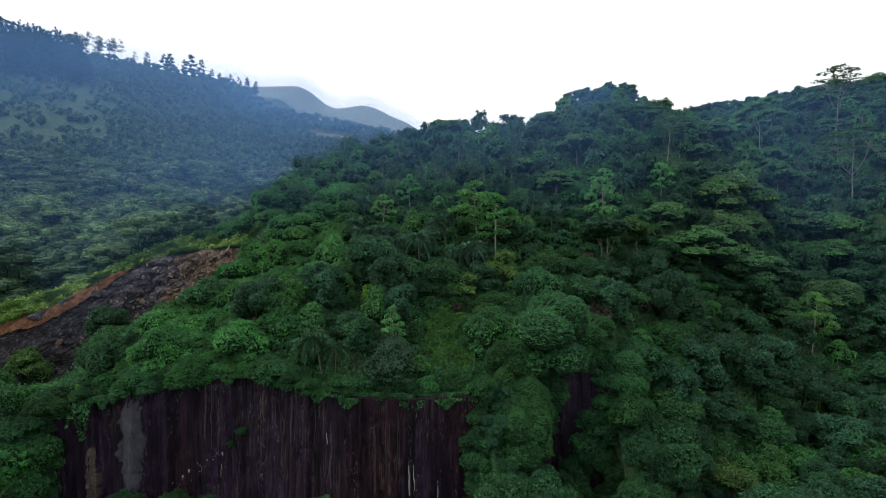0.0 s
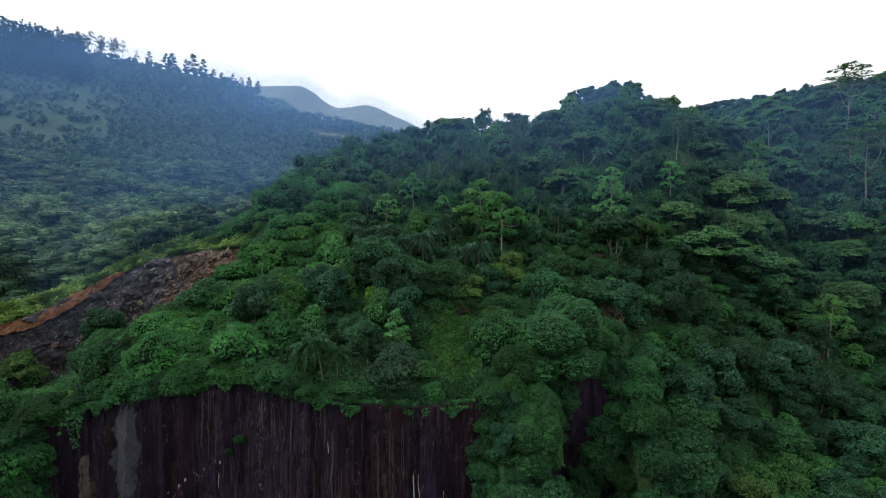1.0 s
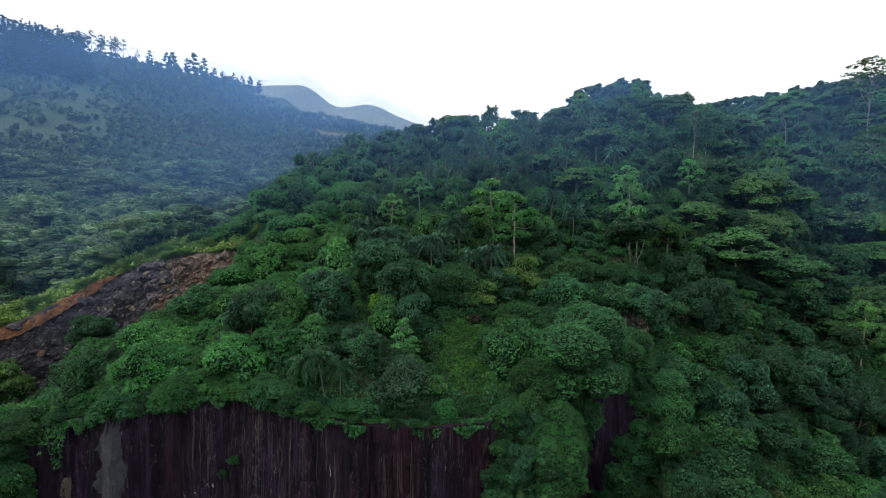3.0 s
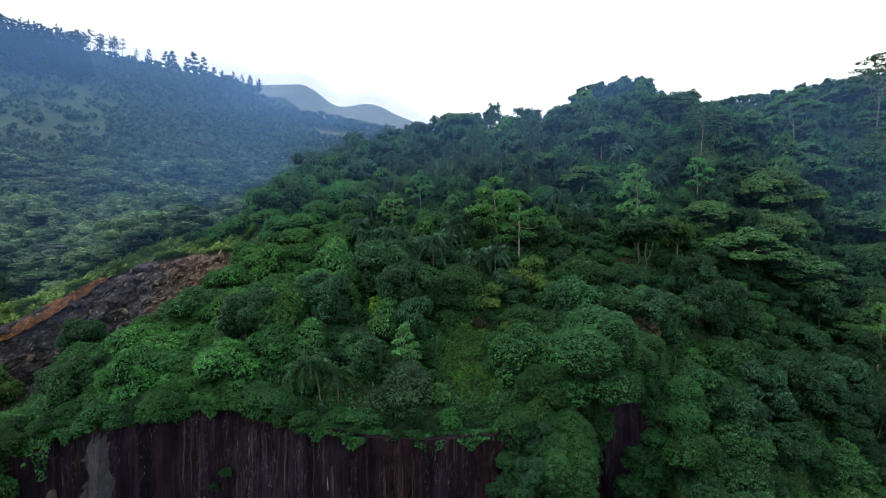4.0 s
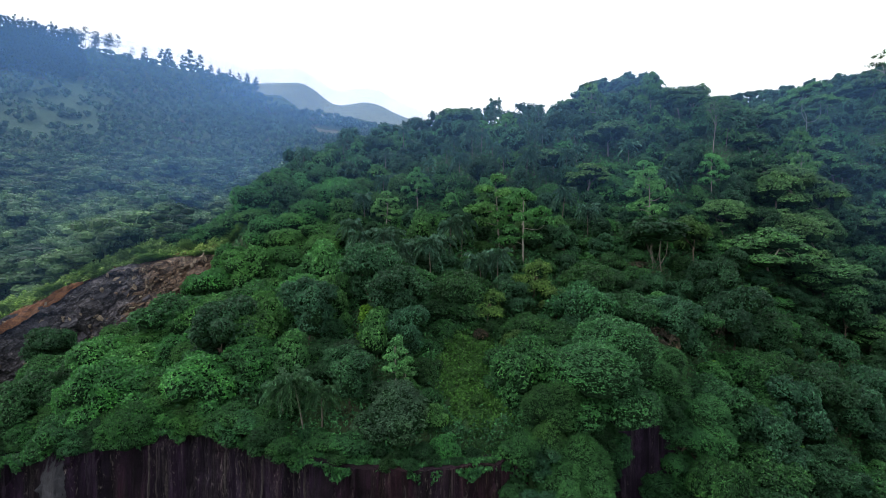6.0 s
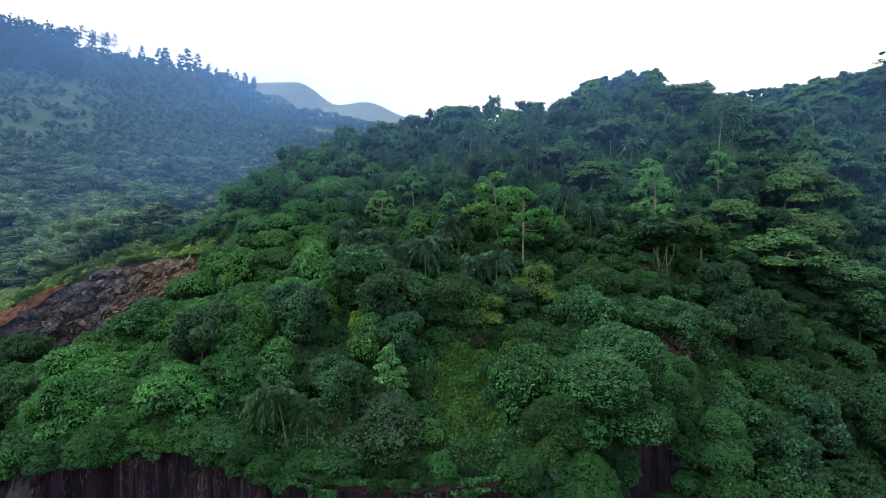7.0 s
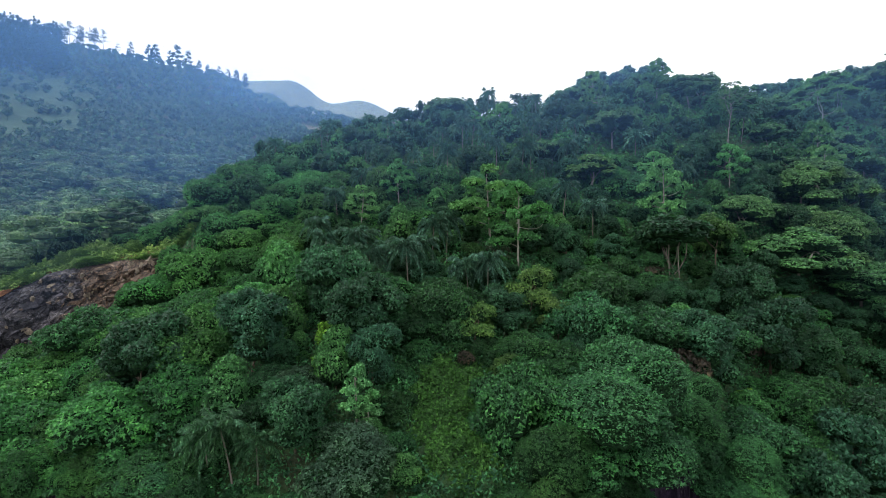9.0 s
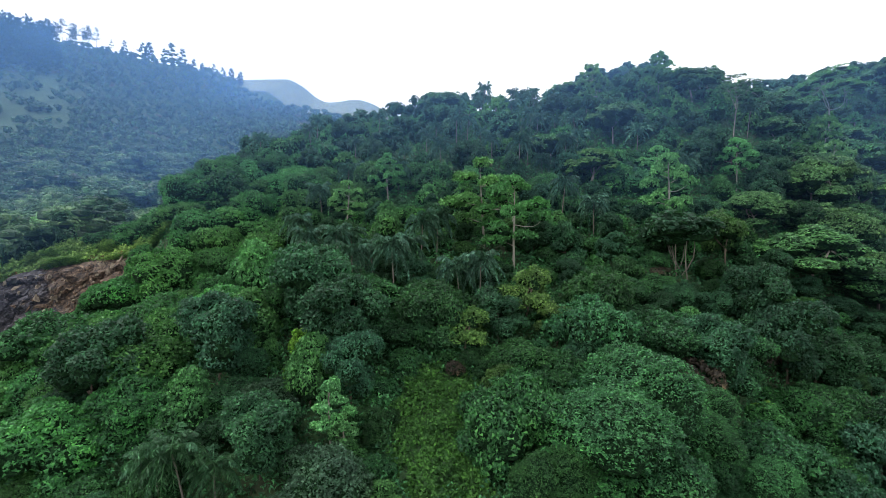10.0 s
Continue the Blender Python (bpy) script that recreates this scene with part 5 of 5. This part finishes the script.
def grass_blades():
    """Tall grass on the spur above the cut."""
    rng = np.random.default_rng(76)
    n = 46000
    x = -112 + 68 * rng.random(n)
    s = -0.6 + np.interp(x, (-112, -72, -58, -46), (12, 11, 6, 4)) * rng.random(n) ** 1.15
    x = np.where((x > -57) & (x < -46.5) & (s > 0.2) & (s < 4.2), x - 14, x)
    y = cut_line(x) + s / 0.82
    h = (1.5 + 1.2 * rng.random(n)) * (0.55 + 0.45 * np.sin(x * 0.5) * np.cos(y * 0.6))
    a = rng.random(n) * 6.28
    w = np.stack([np.cos(a), np.sin(a), 0 * a], 1) * 0.13
    b = np.stack([x, y, ground_z(x, y)], 1)
    lean = np.stack([0.7 * rng.normal(size=n), -0.7 + 0.7 * rng.normal(size=n), 0 * x], 1)
    tip = b + np.stack([0 * h, 0 * h, 0.8 * h], 1) + lean * h[:, None]
    mid = b + np.stack([0 * h, 0 * h, 0.62 * h], 1) + 0.3 * lean * h[:, None]
    v = np.stack([b - w * 0.6, b + w * 0.6, mid + w, mid - w, tip], 1).reshape(-1, 3)
    k = 5 * np.arange(n)[:, None]
    return v, [k + np.array((0, 1, 2, 3)), k + np.array((3, 2, 4))]


tagged(new("tall_grass", mesh_of("tall_grass", *grass_blades(), LEAF["grass"])), "tall yellow-green grass on the spur above the cut", "grass", kind="stuff")
leaf_carpet("spur_grass", "tufted yellow-green grass along the brink of the cut", (-112, -44, 88, 152), 34, 0.5, lambda x, y: ((y - cut_line(x)) * 0.82 > -0.8) & ((y - cut_line(x)) * 0.82 < np.interp(x, (-112, -72, -58, -46), (11, 10, 6, 0))), LEAF["grass"], 79, (0.3, 2.2))
leaf_carpet("spur_growth", "low green bushes among the grass of the spur", (-112, -44, 92, 152), 9, 0.5, lambda x, y: ((y - cut_line(x)) * 0.82 > 9.5 + 2 * np.sin(x * 0.4)) & ((y - cut_line(x)) * 0.82 < 17), LEAF["herb"], 77, (0.2, 1.6))

# ---- far woods ----
def woods(name, label, spots, templates, mat):
    """Many far trees as one mesh."""
    vs, qs, ts, inner, n = [], [], [], [], 0
    for i, (x, y, z, s, h, a) in enumerate(spots):
        v, fs, core_marks = templates[i % len(templates)]
        ca, sa = math.cos(a), math.sin(a)
        w = v * (s, s, s * h)
        w = np.stack([w[:, 0] * ca - w[:, 1] * sa + x, w[:, 0] * sa + w[:, 1] * ca + y, w[:, 2] + z], 1)
        vs.append(w)
        for f in fs:
            (qs if f.shape[1] == 4 else ts).append(f + n)
        inner.append(core_marks)
        n += len(v)
    quads = sum(len(q) for q in qs)
    marks = np.concatenate([np.ones(quads, bool)] + inner)
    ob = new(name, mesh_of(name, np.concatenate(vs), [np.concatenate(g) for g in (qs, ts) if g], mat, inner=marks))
    return tagged(ob, label, "woods", kind="stuff")


def template(maker, seed, shaded=True, **kw):
    crown, trunk = maker(np.random.default_rng(seed), **kw)
    v, fs = join(*crown, *trunk[:1])
    return v, fs, core_faces(crown) & shaded


def spots_over(count, box, gap, allowed, lo, hi, seed):
    rng = np.random.default_rng(seed)
    got, cells = [], {}
    x0, x1, y0, y1 = box
    for _ in range(count):
        x, y = x0 + (x1 - x0) * rng.random(), y0 + (y1 - y0) * rng.random()
        if abs(x) > 0.95 * y + 15 or not allowed(x, y):
            continue
        k = (int(x // gap), int(y // gap))
        if any((x - px) ** 2 + (y - py) ** 2 < gap * gap for a in (-1, 0, 1) for b in (-1, 0, 1) for px, py in cells.get((k[0] + a, k[1] + b), ())):
            continue
        cells.setdefault(k, []).append((x, y))
        got.append((x, y, float(ground_z(x, y)) - 0.3, lo + (hi - lo) * rng.random(), 0.85 + 0.35 * rng.random(), rng.random() * 6.28))
    return got


def in_valley(x, y):
    return x < -44 + 0.16 * (y - 130) and not on_cut(x, y) and not (y < 132 and x > -112) and float(hill(x, y)) < float(valley(x, y)) - 1.5


for part_of, label, mat in ((0, "light green shrubs covering the upper hill", "slope"), (1, "dense green shrubs covering the upper hill", "shrub"), (2, "fresh green thicket on the upper hill", "fresh")):
    woods("hilltop_thicket", label, HILLTOP["shrub"][part_of::3], ARRAYS[(make_shrub, "shrub_far")], LEAF[mat])
# every second hilltop tree takes the brightened copy of dark_leaves
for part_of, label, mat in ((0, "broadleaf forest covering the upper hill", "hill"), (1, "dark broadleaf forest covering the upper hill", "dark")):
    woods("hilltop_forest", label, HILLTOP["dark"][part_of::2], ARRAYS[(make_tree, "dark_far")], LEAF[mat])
n_templates = [template(make_albizia, 61, False, R=7.5, H=13, n=1500, leaf=0.50, pads=11, thick=1.9, wide=1.15, k=44, tuft=(0.8, 1.4), knot=SMALL_BALL), template(make_albizia, 62, False, R=8.0, H=14.5, n=1500, leaf=0.50, pads=11, thick=1.9, wide=1.15, k=44, tuft=(0.8, 1.4), knot=SMALL_BALL), template(make_tree, 63, R=4.5, H=11, n=900, leaf=0.50, base=0.2, k=50, lobes=7, knot=SMALL_BALL)]
EDGE = spots_over(5000, (-210, -20, 126, 215), 6.8, lambda x, y: in_valley(x, y) and y < 215, 0.65, 1.25, 15)
woods("valley_edge_forest", "valley forest of umbrella trees beyond the spur", EDGE[0::3], n_templates, LEAF["far"])
woods("valley_edge_forest", "dark valley trees beyond the spur", EDGE[1::3], n_templates[1:], LEAF["far_dark"])
woods("valley_edge_forest", "light green umbrella trees beyond the spur", EDGE[2::3], n_templates[:2], LEAF["far_light"])
v_templates = [template(make_albizia, 61, False, R=8.0, H=14, n=620, leaf=0.78, pads=9, thick=2.0, wide=1.2, k=26, tuft=(1.0, 1.8), knot=SMALL_BALL), template(make_tree, 63, R=5.4, H=12.5, n=520, leaf=0.75, base=0.2, k=26, lobes=8, tuft=(0.6, 1.1), knot=SMALL_BALL), template(make_albizia, 62, False, R=9.0, H=15.5, n=640, leaf=0.78, pads=10, thick=2.0, wide=1.2, k=28, tuft=(1.0, 1.8), knot=SMALL_BALL), template(make_albizia, 65, False, R=7.0, H=12.5, n=560, leaf=0.78, pads=8, thick=2.0, wide=1.2, k=24, tuft=(1.0, 1.8), knot=SMALL_BALL)]
VALLEY = spots_over(9000, (-330, 20, 215, 345), 7.4, in_valley, 0.65, 1.3, 5)
woods("valley_forest", "dense valley forest of umbrella trees and broadleaf trees", VALLEY[0::3], v_templates[:2], LEAF["far"])
woods("valley_forest", "dark broadleaf trees of the valley forest", VALLEY[1::3], v_templates[1:], LEAF["far_dark"])
woods("valley_forest", "light-topped umbrella trees of the valley forest", VALLEY[2::3], v_templates[:1] + v_templates[2:], LEAF["far_light"])
m_templates = [template(make_tiny, 66, False, R=5.0, H=9, n=50, leaf=1.8), template(make_tiny, 67, False, R=4.4, H=11, n=50, leaf=1.8), template(make_tiny, 68, False, R=5.2, H=8, n=55, leaf=1.8)]


def on_pasture(x, y):
    edge = -0.50 * y - 30 + 26 * math.sin(y * 0.043 + 1.0) + 16 * math.sin(y * 0.11 + x * 0.03) - 0.35 * (556 - y)
    return x < edge and 404 + 14 * math.sin(x * 0.05) < y < 556


def in_grove(x, y):
    """Groves and single trees that stand on the pasture."""
    return math.sin(x * 0.17 + 2.2 * math.sin(y * 0.07)) + math.sin(y * 0.21 + 2.5 * math.sin(x * 0.053)) > -0.05 + 0.5 * math.sin(x * 0.031)


woods("mountain_forest", "hazy forest covering the far mountainside", spots_over(30000, (-640, 20, 330, 655), 6.6, lambda x, y: not (-150 < x < -95 and 555 < y < 602) and (x > -0.68 * y or y < 556) and (not on_pasture(x, y) or in_grove(x, y)), 0.6, 1.15, 6), m_templates, LEAF["far"])
p_templates = [template(make_pine, 69, R=4.4, H=19, n=60, leaf=1.9, lobes=6, k=20), template(make_pine, 70, R=4.0, H=21, n=60, leaf=1.9, lobes=6, k=20)]
woods("pine_plantation", "dark block of pines below the ridge", spots_over(7000, (-700, -390, 556, 690), 5.4, lambda x, y: x < -0.70 * y + 0.1 * (690 - y), 0.85, 1.15, 8), p_templates, LEAF["pine"])


def land_patch(name, label, mat, box, inside, step):
    """A sheet of pasture a little above the ground sheet."""
    xs, ys = np.arange(box[0], box[1], step), np.arange(box[2], box[3], step)
    X, Y = np.meshgrid(xs, ys, indexing="ij")
    Z = ground_z(X, Y) + 0.9
    i, j = np.meshgrid(np.arange(len(xs) - 1), np.arange(len(ys) - 1), indexing="ij")
    keep = inside(X[:-1, :-1] + step / 2, Y[:-1, :-1] + step / 2).ravel()
    k = len(ys)
    f = np.stack([i * k + j, (i + 1) * k + j, (i + 1) * k + j + 1, i * k + j + 1], -1).reshape(-1, 4)[keep]
    tagged(new(name, mesh_of(name, np.stack([X, Y, Z], -1).reshape(-1, 3), f, mat, True)), label, "pasture", kind="structure")


land_patch("pasture", "green pasture below the pine plantation", PASTURE, (-640, -180, 398, 562), lambda x, y: x < -0.46 * y - 20 - 0.35 * (556 - y), 5)
land_patch("summit_grass", "bare grassy summits beyond the ridge", HAZED_PASTURE, (-520, 60, 800, 960), lambda x, y: y > 700, 8)
land_patch("bare_field", "small bare brown field on the far slope", FIELD, (-150, -95, 560, 600), lambda x, y: y > 0, 6)
rr = np.random.default_rng(9)
RIDGE_Y = 684
ridge = [(-483 + 7.2 * i, 0.95) for i in range(9)] + [(-403, 0.6), (-388, 0.85), (-371, 0.9), (-365, 1.05), (-355, 0.8), (-341, 0.75), (-327, 1.1), (-321, 1.0)] + [(-309 + 5.2 * i, 0.46 + 0.08 * (i * 7 % 4)) for i in range(14)]
for x, size in ridge:
    for _ in range(2 if x < -420 else 1):
        plant("pine_thin" if x < -395 else "pine", x + rr.normal() * 2.0, RIDGE_Y + rr.normal() * 6, size * (1.1 + 0.25 * rr.random()), 1.05)


# ---- translucent sheets that stand in for distance haze and mist ----
def haze_material(amount):
    m, nt, bsdf, out = material("distance_haze")
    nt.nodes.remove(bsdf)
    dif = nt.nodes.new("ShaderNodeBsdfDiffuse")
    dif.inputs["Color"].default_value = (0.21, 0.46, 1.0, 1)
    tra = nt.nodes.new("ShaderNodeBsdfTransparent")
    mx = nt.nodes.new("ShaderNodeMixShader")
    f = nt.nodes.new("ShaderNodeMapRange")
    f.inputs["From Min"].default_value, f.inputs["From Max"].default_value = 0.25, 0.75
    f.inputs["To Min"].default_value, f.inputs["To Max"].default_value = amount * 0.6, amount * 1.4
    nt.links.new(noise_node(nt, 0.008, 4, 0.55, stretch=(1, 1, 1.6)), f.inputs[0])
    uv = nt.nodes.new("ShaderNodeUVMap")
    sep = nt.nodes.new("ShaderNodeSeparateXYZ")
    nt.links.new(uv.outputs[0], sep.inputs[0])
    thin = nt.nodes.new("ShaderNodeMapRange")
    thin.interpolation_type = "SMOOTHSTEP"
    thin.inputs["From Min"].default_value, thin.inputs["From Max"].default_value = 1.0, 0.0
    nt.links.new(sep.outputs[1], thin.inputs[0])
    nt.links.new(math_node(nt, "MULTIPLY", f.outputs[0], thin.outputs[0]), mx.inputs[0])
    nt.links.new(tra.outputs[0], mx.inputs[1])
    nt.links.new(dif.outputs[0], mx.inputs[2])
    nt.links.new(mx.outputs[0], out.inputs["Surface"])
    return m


THIN_HAZE, THICK_HAZE = haze_material(0.046), haze_material(0.15)


def haze_sheet(dist, mat, build_up, right=0.8):
    """A translucent sheet for distance haze: thickens upwards from the treetops, its top fitted to the camera's
    skyline.
    """
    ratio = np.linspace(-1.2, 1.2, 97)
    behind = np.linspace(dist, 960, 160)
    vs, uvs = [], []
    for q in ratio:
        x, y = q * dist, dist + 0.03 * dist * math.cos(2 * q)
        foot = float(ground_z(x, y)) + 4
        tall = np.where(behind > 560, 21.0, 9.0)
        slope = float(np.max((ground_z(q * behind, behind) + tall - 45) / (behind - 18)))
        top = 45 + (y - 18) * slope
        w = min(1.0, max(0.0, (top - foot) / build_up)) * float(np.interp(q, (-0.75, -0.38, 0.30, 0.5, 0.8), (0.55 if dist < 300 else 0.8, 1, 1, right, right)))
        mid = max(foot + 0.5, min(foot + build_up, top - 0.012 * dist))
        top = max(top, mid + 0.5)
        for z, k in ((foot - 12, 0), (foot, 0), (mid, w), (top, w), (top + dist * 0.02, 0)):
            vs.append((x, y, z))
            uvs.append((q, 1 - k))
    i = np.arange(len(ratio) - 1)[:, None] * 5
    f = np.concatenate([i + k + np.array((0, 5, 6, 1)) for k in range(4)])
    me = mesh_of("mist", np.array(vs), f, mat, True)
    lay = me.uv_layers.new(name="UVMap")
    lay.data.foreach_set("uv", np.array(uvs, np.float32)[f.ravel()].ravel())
    return tagged(new("mist", me), "translucent bluish sheet standing in for haze and mist over the slopes", "mist", kind="structure")


haze_sheet(112, THIN_HAZE, 18, 0.3)
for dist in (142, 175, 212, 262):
    haze_sheet(dist, THIN_HAZE, 18)
haze_sheet(330, THIN_HAZE, 45)
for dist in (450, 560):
    haze_sheet(dist, THICK_HAZE, 40)
